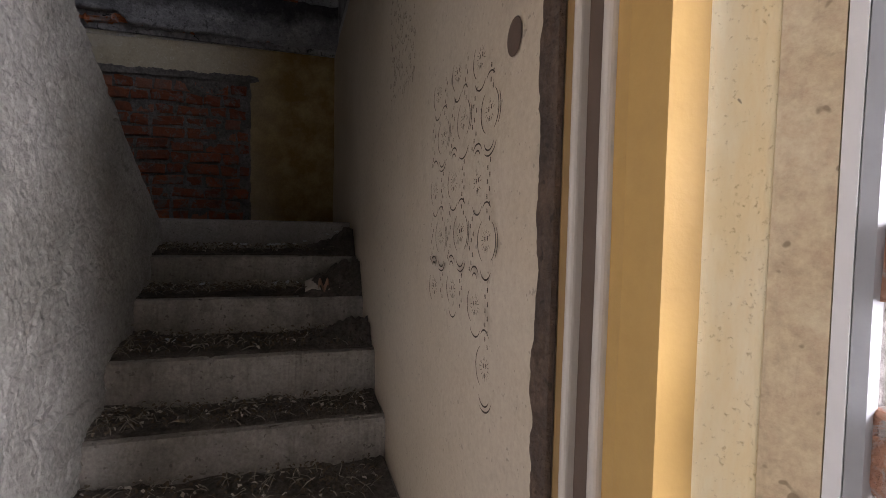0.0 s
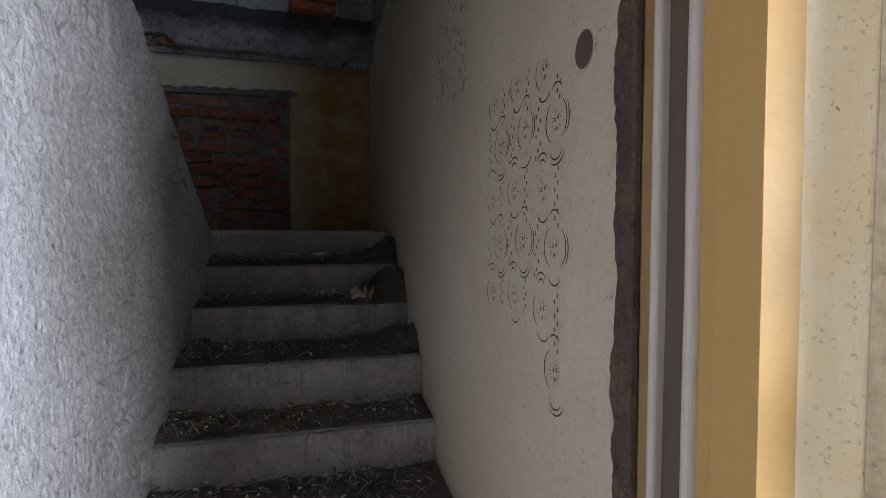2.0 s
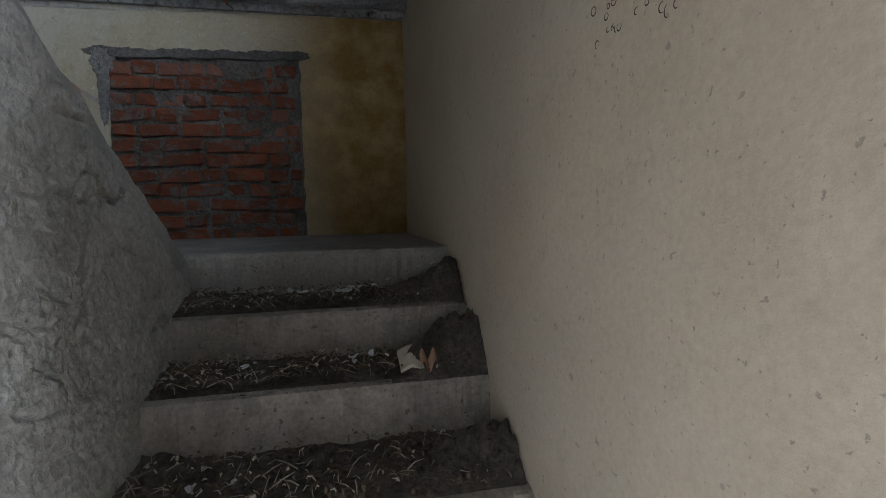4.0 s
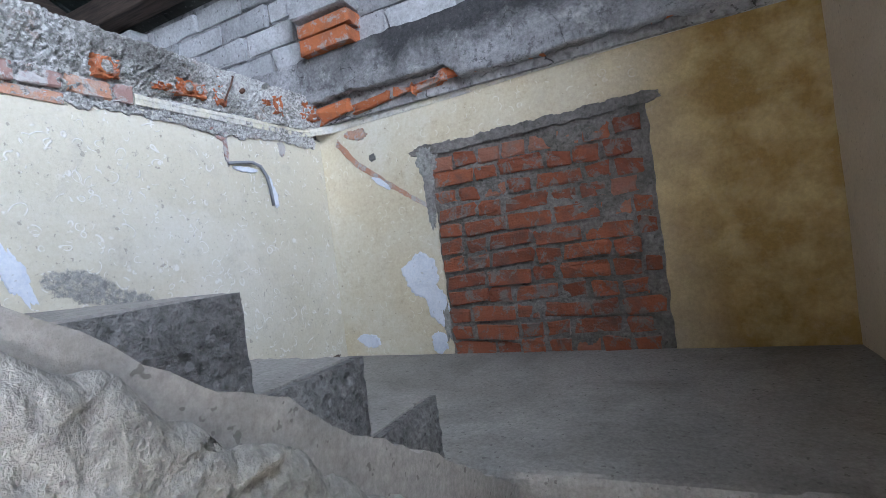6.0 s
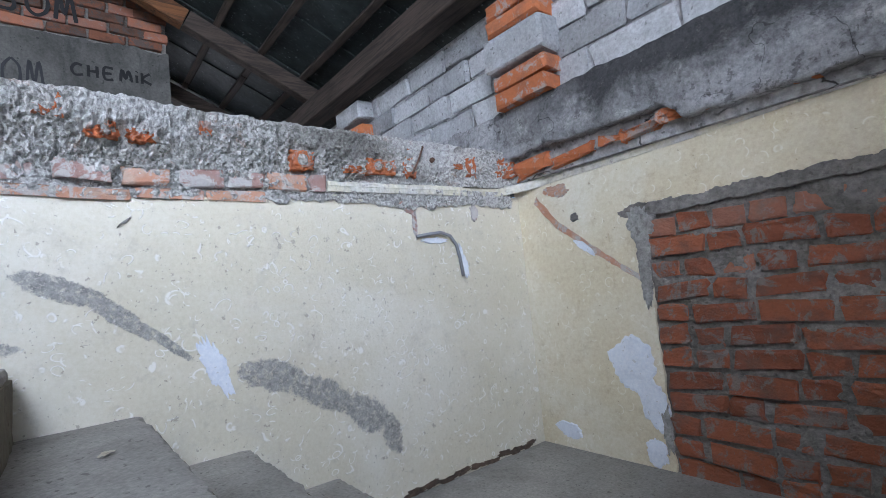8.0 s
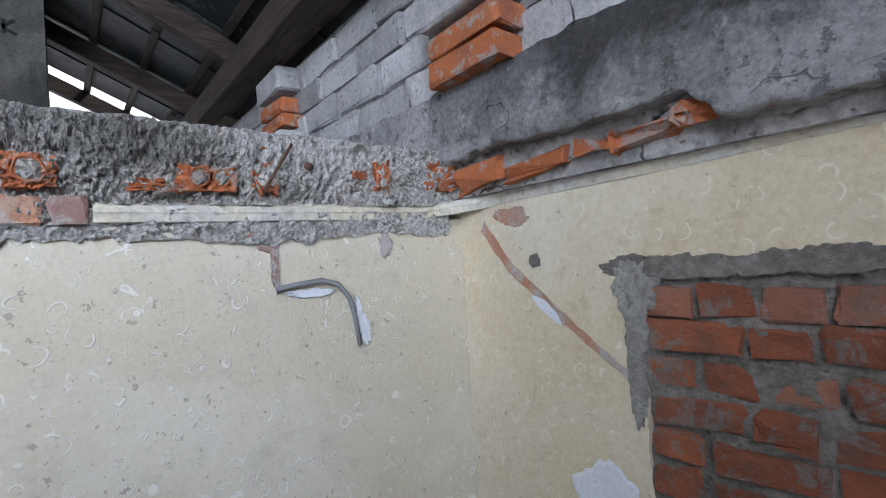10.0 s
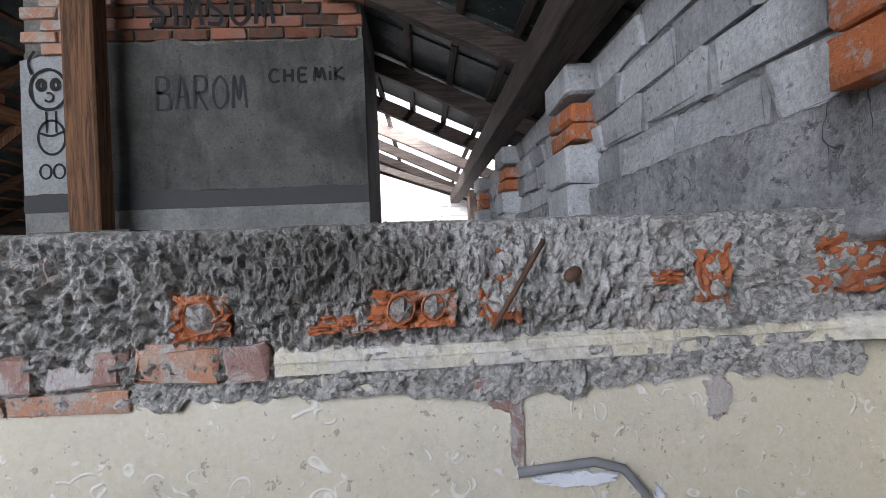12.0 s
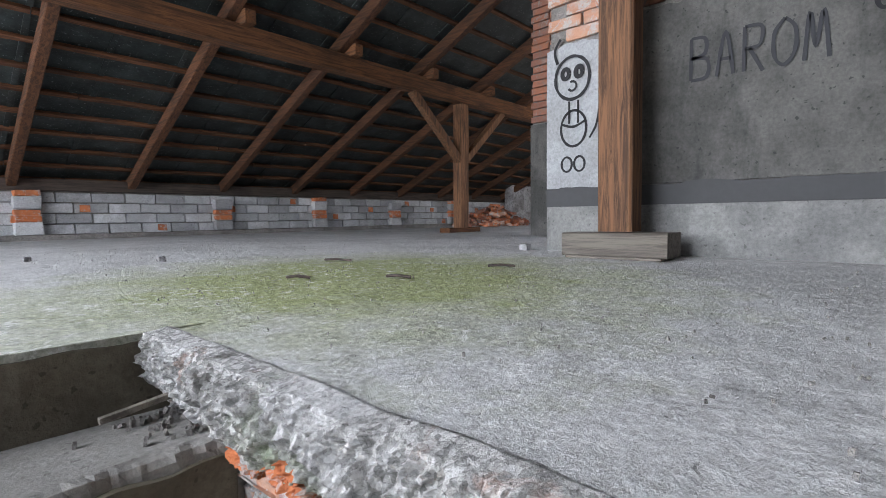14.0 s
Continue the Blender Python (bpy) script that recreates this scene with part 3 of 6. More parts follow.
def blob_patch(name, centre, radii, turn, axis, depth, material, parent, seed, label="", rough=0.3):
    """A thin smear of plaster with an uneven outline, lying on a wall. axis: the wall's normal, x or y."""
    bm = bmesh.new()
    ring, inner = [], []
    n = 84
    ca, sa = math.cos(radians(turn)), math.sin(radians(turn))
    for k in range(n):
        a = math.tau * k / n
        r = 1 + rough * noise.noise((math.cos(a) * 1.6 + seed, math.sin(a) * 1.6, seed * 3.1)) + rough * 0.7 * noise.noise((math.cos(a) * 5 + seed, math.sin(a) * 5, seed)) + rough * 0.2 * noise.noise((math.cos(a) * 16 + seed, math.sin(a) * 16, seed))
        for store, s, d in ((ring, 1.0, 0.0), (inner, 0.9, depth)):
            u, v = radii[0] * r * s * math.cos(a), radii[1] * r * s * math.sin(a)
            u, v = u * ca - v * sa, u * sa + v * ca
            p = (centre[0] + d, centre[1] + u, centre[2] + v) if axis == "x" else (centre[0] + u, centre[1] - d, centre[2] + v)
            store.append(bm.verts.new(p))
    for k in range(n):
        bm.faces.new((ring[k], ring[(k + 1) % n], inner[(k + 1) % n], inner[k]))
    bm.faces.new(inner)
    return part(name, bm, material, parent, label)


def brick_mesh(name, size, material, seed, worn=0.006):
    """A brick about its middle, its edges chamfered and knocked."""
    r = random.Random(seed)
    bm = bmesh.new()
    box(bm, [-s / 2 for s in size], [s / 2 for s in size], min(size) * 0.09)
    for v in bm.verts:
        v.co += Vector((r.uniform(-worn, worn), r.uniform(-worn, worn), r.uniform(-worn, worn)))
    bmesh.ops.recalc_face_normals(bm, faces=bm.faces[:])
    me = bpy.data.meshes.new(name)
    bm.to_mesh(me)
    bm.free()
    me.materials.append(MATS[material])
    return me


def lay(name, me, parent, x, y, z, rz=0.0, ry=0.0, rx=0.0, scale=None):
    ob = new(name, me)
    ob.parent = parent
    ob.location, ob.rotation_euler = (x, y, z), (radians(rx), radians(ry), radians(rz))
    if scale:
        ob.scale = scale
    return ob


# ---- large structure ----
LAND, ATTIC, NORTH, WEST = 1.43, 2.92, 4.82, -2.36


def stair_step(bm, x0, x1, y_edge, y_back, z0, z1, seed, worn=0.014, flip=1):
    """One solid concrete step with a worn, uneven nosing. flip: -1 where the flight climbs towards -y."""
    n = 110
    prof = [(0.0, 0.0), (0.0, 0.5), (0.0, 0.86), (0.003, 0.95), (0.009, 0.988), (0.022, 1.0), (0.12, 1.0), (1.0, 1.0), (1.0, 0.0)]
    rows = []
    for i in range(n + 1):
        x = x0 + (x1 - x0) * i / n
        row = []
        for k, (a, b) in enumerate(prof):
            y = y_edge + (y_back - y_edge) * a * 1.0 if a > 0.06 else y_edge + flip * a
            z = z0 + (z1 - z0) * b
            w = worn if 0 < k < 6 else 0.0
            near = 1.0 if 2 <= k <= 5 else 0.35
            d = fbm((x * 1.0, y + seed, z), 9.0) * w * near + abs(fbm((x, seed, 0), 26.0)) * w * 0.5 * near
            row.append(bm.verts.new((x, y + flip * abs(d), z - abs(d) * 0.6 if k > 1 else z)))
        rows.append(row)
    for r0, r1 in zip(rows, rows[1:]):
        for k in range(len(prof)):
            k2 = (k + 1) % len(prof)
            bm.faces.new((r0[k], r0[k2], r1[k2], r1[k]))
    bm.faces.new(rows[0][::-1])
    bm.faces.new(rows[-1])


LOWER = [(1.62, 0.18), (1.91, 0.36), (2.20, 0.535), (2.487, 0.705), (2.725, 0.90), (3.068, 1.078), (3.335, 1.25)]
UPPER = [(3.71, 1.60), (3.40, 1.79), (3.105, 1.97), (2.80, 2.165), (2.54, 2.35), (2.38, 2.56), (2.20, 2.755)]


def flights():
    lower = finish(empty("staircase_lower"), "grey concrete stairs with worn edges and litter", "stairs", kind="structure")
    for i, (y, z) in enumerate(LOWER):
        back = (LOWER[i + 1][0] if i + 1 < len(LOWER) else 3.65) + 0.02
        bm = bmesh.new()
        stair_step(bm, -0.985, 0.004, y, back, max(0.0, z - 0.36), z, i * 3.7)
        part("step", bm, "dirty_step", lower)
    bm = bmesh.new()
    stair_step(bm, WEST - 0.004, 0.004, 3.65, NORTH + 0.02, 1.05, LAND, 61.0, 0.012)
    finish(part("landing", bm, "step_concrete"), "dusty grey concrete stair landing", "landing", kind="structure")
    upper = finish(empty("staircase_upper"), "bare concrete stairs with broken inner edges", "stairs", kind="structure")
    for i, (y, z) in enumerate(UPPER):
        back = (UPPER[i + 1][0] if i + 1 < len(UPPER) else 1.95) - 0.02
        bm = bmesh.new()
        stair_step(bm, WEST - 0.004, -1.235, y, back, z - 0.33, z, 100 + i * 5.1, 0.012, -1)
        part("step", bm, "step_concrete", upper)
    # riser faces in a darker tone that paints in their shade
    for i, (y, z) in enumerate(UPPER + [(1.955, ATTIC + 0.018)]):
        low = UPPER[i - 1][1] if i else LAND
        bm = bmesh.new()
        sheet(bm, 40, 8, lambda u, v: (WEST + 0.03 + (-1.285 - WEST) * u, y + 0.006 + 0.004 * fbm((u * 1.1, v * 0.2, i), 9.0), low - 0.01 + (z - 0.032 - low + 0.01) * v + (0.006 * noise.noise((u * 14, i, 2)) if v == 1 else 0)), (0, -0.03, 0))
        part("riser", bm, "shaded_riser", upper, "olive-brown riser darkened for its shade")
    # ragged concrete on the open side of the steps
    for i, (y, z) in enumerate(UPPER):
        back = (UPPER[i + 1][0] if i + 1 < len(UPPER) else 1.95)
        bm = bmesh.new()

        def side(u, v):
            yy = y - 0.004 + (back - 0.03 - y) * u
            zz = z - 0.30 + 0.296 * v
            ed = max(0.0, 1 - min(u, 1 - v) * 6)
            d = fbm((yy, zz, i * 2.0), 16.0) * 0.005 + abs(fbm((yy, zz, 7 + i), 40.0)) * 0.007
            return (-1.206 + d - ed * 0.010, yy, zz)
        sheet(bm, 22, 20, side, (-0.02, 0, 0))
        part("broken_edge", bm, "cement_patch", upper)


def divider_top(y):
    return min(2.76, 1.43 + 0.63 * (3.60 - y) + 0.018 * noise.noise((y * 9, 0, 3)) + 0.01 * noise.noise((y * 31, 0, 3)))


def divider():
    """The wall between the two flights: a smooth sloped stringer under a thick ragged coat of render."""
    y0, y1 = 0.99, 3.66
    bm = bmesh.new()

    def core(u, v):
        y = y0 + (y1 - y0) * u
        z = divider_top(y) * v
        return (-0.992 + fbm((y, z, 3), 4.0) * 0.004, y, z)
    sheet(bm, 120, 60, core, (-0.226, 0, 0))
    wall = finish(part("wall_divider", bm, "step_concrete", smooth=False), "rough grey rendered wall between the stair flights", "wall", kind="structure")
    bm = bmesh.new()

    def coat(u, v):
        y = y0 + (3.60 - y0) * u
        drop = 0.02 + 0.09 * min(1.0, max(0.0, (y - 2.55) / 0.9)) + 0.03 * noise.noise((y * 6, 1, 1)) + 0.02 * noise.noise((y * 19, 1, 1))
        z = max(0.3, divider_top(y) - drop) * v if y > 2.3 else (divider_top(y) - 0.012) * v
        p = Vector((y, z, 0))
        lump = fbm(p, 5.0) * 0.006 + fbm(p + Vector((0, 0, 4)), 17.0) * 0.005 + fbm(Vector((y * 1.3, z * 0.7, 0)), 50.0, 3) * 0.006
        course = abs(noise.noise((y * 4.0 + 3 * noise.noise(p * 2), z * 9.0, 2.5)))
        crack = abs(noise.noise((y * 6, z * 6, 5.5)))
        some = 1 if noise.noise((y * 1.9, z * 1.9, 8)) > 0.0 else 0.25
        lump -= some * (0.018 * max(0, 1 - crack * 22) + 0.010 * max(0, 1 - course * 16))
        lump *= min(1.0, max(0.28, (y - 1.5) / 0.9))
        lip = max(0.0, (v - 0.985) / 0.015)
        return (-0.972 + lump - 0.012 * lip * lip, y, z)
    sheet(bm, 470, 370, coat, (-0.03, 0, 0))
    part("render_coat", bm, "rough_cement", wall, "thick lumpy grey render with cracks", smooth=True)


def passage_wall():
    bm = bmesh.new()

    def face(u, v):
        y, z = 1.325 + (5.07 - 1.325) * u, 2.76 * v
        ragged = 0.0
        if u == 0:
            ragged = 0.012 * noise.noise((z * 9, 0, 1)) + 0.01 * noise.noise((z * 30, 0, 1))
        dip = fbm((y, z, 2), 2.2) * 0.006 + fbm((y, z, 5), 11.0) * 0.0015
        return (dip, y + ragged, z)
    sheet(bm, 120, 90, face, (0.25, 0, 0))
    wall = finish(part("wall_east", bm, "passage_plaster", smooth=True), "beige plastered passage wall with stamped pattern remains", "wall", kind="structure")
    # remains of the stamped border: petals, rings and dots in low relief
    r = random.Random(11)
    bm = bmesh.new()

    def arc(y, z, rad, a0, a1, w):
        n = 9
        inner, outer = [], []
        for k in range(n + 1):
            a = radians(a0 + (a1 - a0) * k / n)
            ww = w * (0.4 + math.sin(math.pi * k / n) * 0.6)
            for store, q in ((inner, rad - ww / 2), (outer, rad + ww / 2)):
                yy, zz = y + q * math.cos(a), z + q * math.sin(a)
                store.append(bm.verts.new((fbm((yy, zz, 2), 2.2) * 0.006 - 0.0035, yy, zz)))
        for k in range(n):
            bm.faces.new((inner[k], inner[k + 1], outer[k + 1], outer[k]))

    def inside(y, z):
        if 1.475 < y < 1.90 and 1.25 < z < 1.77:
            return z < 1.70 + (y - 1.475) * 0.45 or y > 1.62
        return 1.475 < y < 1.60 and 1.10 < z <= 1.25
    def petal(y, z, a, r0, r1, w):
        c, s = math.cos(a), math.sin(a)
        q = [(y + r0 * c - w * s, z + r0 * s + w * c), (y + r1 * c, z + r1 * s), (y + r0 * c + w * s, z + r0 * s - w * c)]
        bm.faces.new([bm.verts.new((fbm((yy, zz, 2), 2.2) * 0.006 - 0.0035, yy, zz)) for yy, zz in q])

    def mark(y, z):
        if inside(y, z):
            arc(y, z, 0.0016, 0, 330, 0.0032)
            arc(y, z + 0.004, 0.0014, 0, 330, 0.0028)

    def bow(y, z, rad, a0, a1):
        if inside(y, z) and r.random() < 0.92:
            arc(y, z, rad, a0, a1, 0.0034)

    def flower(y, z):
        if not inside(y, z):
            return
        for k in range(15):
            if r.random() < 0.85:
                petal(y, z, math.tau * k / 15, 0.014, 0.025, 0.0009)
        mark(y - 0.006, z + 0.003)
        mark(y + 0.006, z + 0.001)
        mark(y, z - 0.016)
    for iy in range(3):
        for iz in range(4):
            y, z = 1.535 + iy * 0.14, 1.20 + iz * 0.233 - 0.035 + (0.012 if iy == 1 else 0)
            flower(y, z)
            bow(y, z, 0.042, -65, 55)
            bow(y, z, 0.042, 125, 235)
            bow(y, z, 0.050, 150, 215)
            bow(y, z - 0.045, 0.026, 205, 335)
            bow(y, z - 0.045, 0.036, 200, 300)
            bow(y + 0.055, z - 0.075, 0.024, 25, 155)
            bow(y + 0.055, z - 0.078, 0.014, 20, 160)
            flower(y + 0.05, z - 0.125)
            bow(y + 0.05, z - 0.125, 0.040, -60, 40)
            bow(y + 0.05, z - 0.158, 0.028, 205, 335)
            bow(y, z - 0.185, 0.022, 30, 150)
            for q in range(9):
                mark(y + 0.066 + 0.009 * (q % 3), z + 0.05 - 0.014 * q + 0.004 * r.random())
                mark(y - 0.012 + 0.011 * (q % 2), z - 0.09 - 0.013 * q)
    for q in range(170):
        yy, zz = r.uniform(2.11, 2.46), r.uniform(1.84, 2.2)
        arc(yy, zz, r.uniform(0.003, 0.010), r.uniform(0, 360), r.uniform(400, 520), 0.0025)
    part("stamped_pattern", bm, "stamp_brown", wall, "worn dark stamped floral marks")
    # pipe or switch hole left in the plaster
    bm = bmesh.new()
    cy, cz = 1.445, 1.728
    rings = []
    for rad, dx in ((0.040, 0.0025), (0.034, 0.0015), (0.028, 0.002), (0.026, 0.012)):
        dip = fbm((cy, cz, 2), 2.2) * 0.006 - 0.004
        rings.append([bm.verts.new((dip + dx, cy + rad * 0.95 * math.cos(a * math.tau / 20), cz + rad * 1.15 * math.sin(a * math.tau / 20))) for a in range(20)])
    for r0, r1 in zip(rings, rings[1:]):
        for k in range(20):
            bm.faces.new((r0[k], r0[(k + 1) % 20], r1[(k + 1) % 20], r1[k]))
    part("hole_rim", bm, "passage_plaster", wall)
    # a flat dark disc paints the shade inside the hole
    bm = bmesh.new()
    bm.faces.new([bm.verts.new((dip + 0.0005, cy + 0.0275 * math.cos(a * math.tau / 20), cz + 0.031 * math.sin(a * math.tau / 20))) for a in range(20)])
    part("hole", bm, "dark_recess", wall, "flat disc painted dark as the shade in a switch hole")
    bm = bmesh.new()

    def torn(u, v):
        z = 0.2 + 1.9 * v
        left = 1.345 + 0.012 * noise.noise((z * 7, 0, 2)) + 0.012 * noise.noise((z * 24, 0, 2)) + 0.005 * noise.noise((z * 70, 0, 2))
        y = left + (1.300 - left) * u
        return (-0.009 - 0.004 * fbm((y, z, 8), 30) * math.sin(math.pi * u), y, z)
    sheet(bm, 6, 240, torn, (0.01, 0, 0))
    part("exposed_masonry", bm, "torn_masonry", wall, "strip of bare brown masonry beside the frame")


def end_wall():
    """The wall behind the landing, with a window that has been bricked up."""
    x0, x1, z0, z1 = -2.38, 0.02, 1.35, 2.765
    hx0, hx1, hz0, hz1 = -1.675, -0.638, 1.40, 2.50
    bm = bmesh.new()
    nu, nv = 96, 58

    def at(u, v):
        x, z = x0 + (x1 - x0) * u, z0 + (z1 - z0) * v
        wob = 0.0
        if abs(x - hx0) < 0.03 or abs(x - hx1) < 0.03:
            wob = 0.012 * noise.noise((0, z * 14, 5))
        return (x + wob, NORTH + fbm((x, z, 1), 3.0) * 0.004 + fbm((x, z, 6), 17) * 0.0015, z + (0.006 * noise.noise((x * 11, 0, 5)) if abs(z - hz1) < 0.03 else 0))

    def hole(u, v):
        x, z = x0 + (x1 - x0) * u, z0 + (z1 - z0) * v
        return hx0 < x < hx1 and hz0 < z < hz1
    sheet(bm, nu, nv, at, (0, 0.25, 0), hole)
    wall = finish(part("wall_north", bm, "end_wall_plaster", smooth=False), "cream and ochre plastered wall with a bricked-up window", "wall", kind="structure")
    bm = bmesh.new()

    def bed(u, v):
        x, z = hx0 - 0.01 + (hx1 - hx0 + 0.02) * u, hz0 + (hz1 - hz0 + 0.01) * v
        return (x, NORTH + 0.011 + fbm((x, z, 3), 6) * 0.013 + fbm((x, z, 7), 24) * 0.006, z)
    sheet(bm, 190, 190, bed, (0, 0.2, 0))
    part("mortar_bed", bm, "mortar", wall, "coarse grey mortar between the bricks")
    # smeared mortar over the head and the upper corner
    for i in range(11):
        x = -1.70 + i * 0.105
        blob_patch("mortar_smear", (x, NORTH - 0.001, 2.49 + 0.012 * noise.noise((x * 5, 0, 0)) + i * 0.002), (0.085, 0.028 + 0.012 * noise.noise((x * 9, 2, 0))), 2, "y", 0.006 + 0.0007 * (i % 4), "mortar", wall, i * 2.1)
    for i, (x, z, a, b) in enumerate(((-1.70, 2.43, 0.06, 0.075), (-1.69, 2.33, 0.03, 0.08), (-1.70, 2.20, 0.025, 0.09), (-1.69, 1.60, 0.02, 0.1))):
        blob_patch("mortar_smear", (x, NORTH - 0.001, z), (a, b), 0, "y", 0.0072 + i * 0.0006, "smear_grey", wall, 40 + i * 2.7, "", 0.5)
    # pale gypsum fillings and the chase of an old cable
    for i, (x, z, a, b, t) in enumerate(((-1.81, 1.85, 0.105, 0.115, 10), (-1.74, 1.70, 0.065, 0.11, 8), (-1.75, 1.495, 0.05, 0.06, 0), (-2.19, 1.515, 0.075, 0.04, -10))):
        blob_patch("gypsum_filling", (x, NORTH - 0.001, z), (a, b), t, "y", 0.004 + i * 0.0007, "gypsum", wall, 70 + i * 3.3, "bluish white gypsum filling", 0.22)
    bm = bmesh.new()
    pts = [(-2.24, 2.645), (-2.19, 2.585), (-2.12, 2.50), (-2.03, 2.435), (-1.92, 2.35), (-1.80, 2.265), (-1.70, 2.20)]
    up, lo = [], []
    for k in range(37):
        f = k / 36 * 6
        i = min(5, int(f))
        x, z = (pts[i][c] + (pts[i + 1][c] - pts[i][c]) * (f - i) for c in (0, 1))
        w = 0.017 + 0.006 * noise.noise((x * 30, 0, 1)) - 0.008 * k / 36
        up.append(bm.verts.new((x + w * 0.6, NORTH - 0.0035, z + w)))
        lo.append(bm.verts.new((x - w * 0.6, NORTH - 0.0035, z - w)))
    for k in range(36):
        bm.faces.new((up[k], up[k + 1], lo[k + 1], lo[k]))
    part("cable_chase", bm, "brick_pale", wall, "open chase showing orange brick")
    blob_patch("bare_brick_patch", (-2.10, NORTH - 0.001, 2.665), (0.075, 0.03), -8, "y", 0.004, "brick_pale", wall, 9.0)
    blob_patch("gypsum_filling", (-1.98, NORTH - 0.001, 2.375), (0.07, 0.018), -38, "y", 0.003, "gypsum", wall, 19.0)
    blob_patch("mortar_smear", (-2.02, NORTH - 0.001, 2.52), (0.022, 0.022), 0, "y", 0.004, "cement_patch", wall, 29.0)
    return wall


def west_wall():
    """The wall along the upper flight."""
    bm = bmesh.new()
    y0, y1 = 1.9, NORTH + 0.01

    def at(u, v):
        y = y0 + (y1 - y0) * u
        top = 2.66 + 0.02 * noise.noise((y * 6, 0, 0)) + 0.014 * noise.noise((y * 23, 0, 0)) + (0.02 if y > 3.7 else -0.02)
        z = 1.35 + (top - 1.35) * v
        return (WEST + fbm((y, z, 1), 2.5) * 0.006 + fbm((y, z, 6), 14) * 0.002, y, z)
    sheet(bm, 150, 70, at, (-0.2, 0, 0))
    wall = finish(part("wall_west", bm, "far_wall_plaster", smooth=True), "cream plastered stair wall with cement repairs and chips", "wall", kind="structure")
    for i, (y, z, a, b, t) in enumerate(((3.30, 2.08, 0.032, 0.10, 18), (2.59, 2.465, 0.004, 0.020, 15), (3.07, 2.55, 0.022, 0.004, 40), (4.40, 2.36, 0.02, 0.075, 12), (4.25, 2.47, 0.075, 0.014, 0))):
        blob_patch("chip", (WEST + 0.001, y, z), (a, b), t, "x", 0.005 + 0.0007 * i, "gypsum" if i in (0, 3, 4) else "mortar", wall, 55 + i * 2.9, "", 0.45)
    for i, (y, z, a, b) in enumerate(((4.12, 2.63, 0.05, 0.035), (4.145, 2.555, 0.012, 0.06), (4.50, 2.605, 0.022, 0.045))):
        blob_patch("bare_brick_patch", (WEST + 0.001, y, z), (a, b), 0, "x", 0.005 + 0.0006 * i, "brick_pink", wall, 85 + i * 2.9, "", 0.5)
    # plaster broken off along the landing
    for i in range(9):
        y = 4.02 + i * 0.085
        blob_patch("broken_foot", (WEST + 0.001, y, LAND + 0.012 + 0.006 * math.sin(i * 2.3) + 0.004 * i * 0.2), (0.05, 0.013), 6 * math.sin(i), "x", 0.0045 + 0.0006 * (i % 4), "torn_masonry", wall, 120 + i * 1.9, "", 0.5)
    # the loose cable in its chase
    bm = bmesh.new()
    tube(bm, [(WEST + 0.012, 4.14, 2.488), (WEST + 0.018, 4.20, 2.496), (WEST + 0.02, 4.27, 2.503), (WEST + 0.02, 4.32, 2.488), (WEST + 0.018, 4.355, 2.445), (WEST + 0.016, 4.372, 2.38), (WEST + 0.01, 4.385, 2.30)], 0.008)
    finish(part("cable", bm, "cable_grey", smooth=True), "short grey electric cable bent along a wall chase", "cable")


def lip(y):
    """How far the attic floor still juts out over the stair wall."""
    k = min(1.0, max(0.0, (3.55 - y) / 0.55))
    return (0.015 + 0.055 * k * k * (3 - 2 * k)) * min(1.0, max(0.0, (4.3 - y) / 0.5)) + 0.010 * noise.noise((y * 7, 1, 0)) + 0.006 * noise.noise((y * 23, 1, 0))


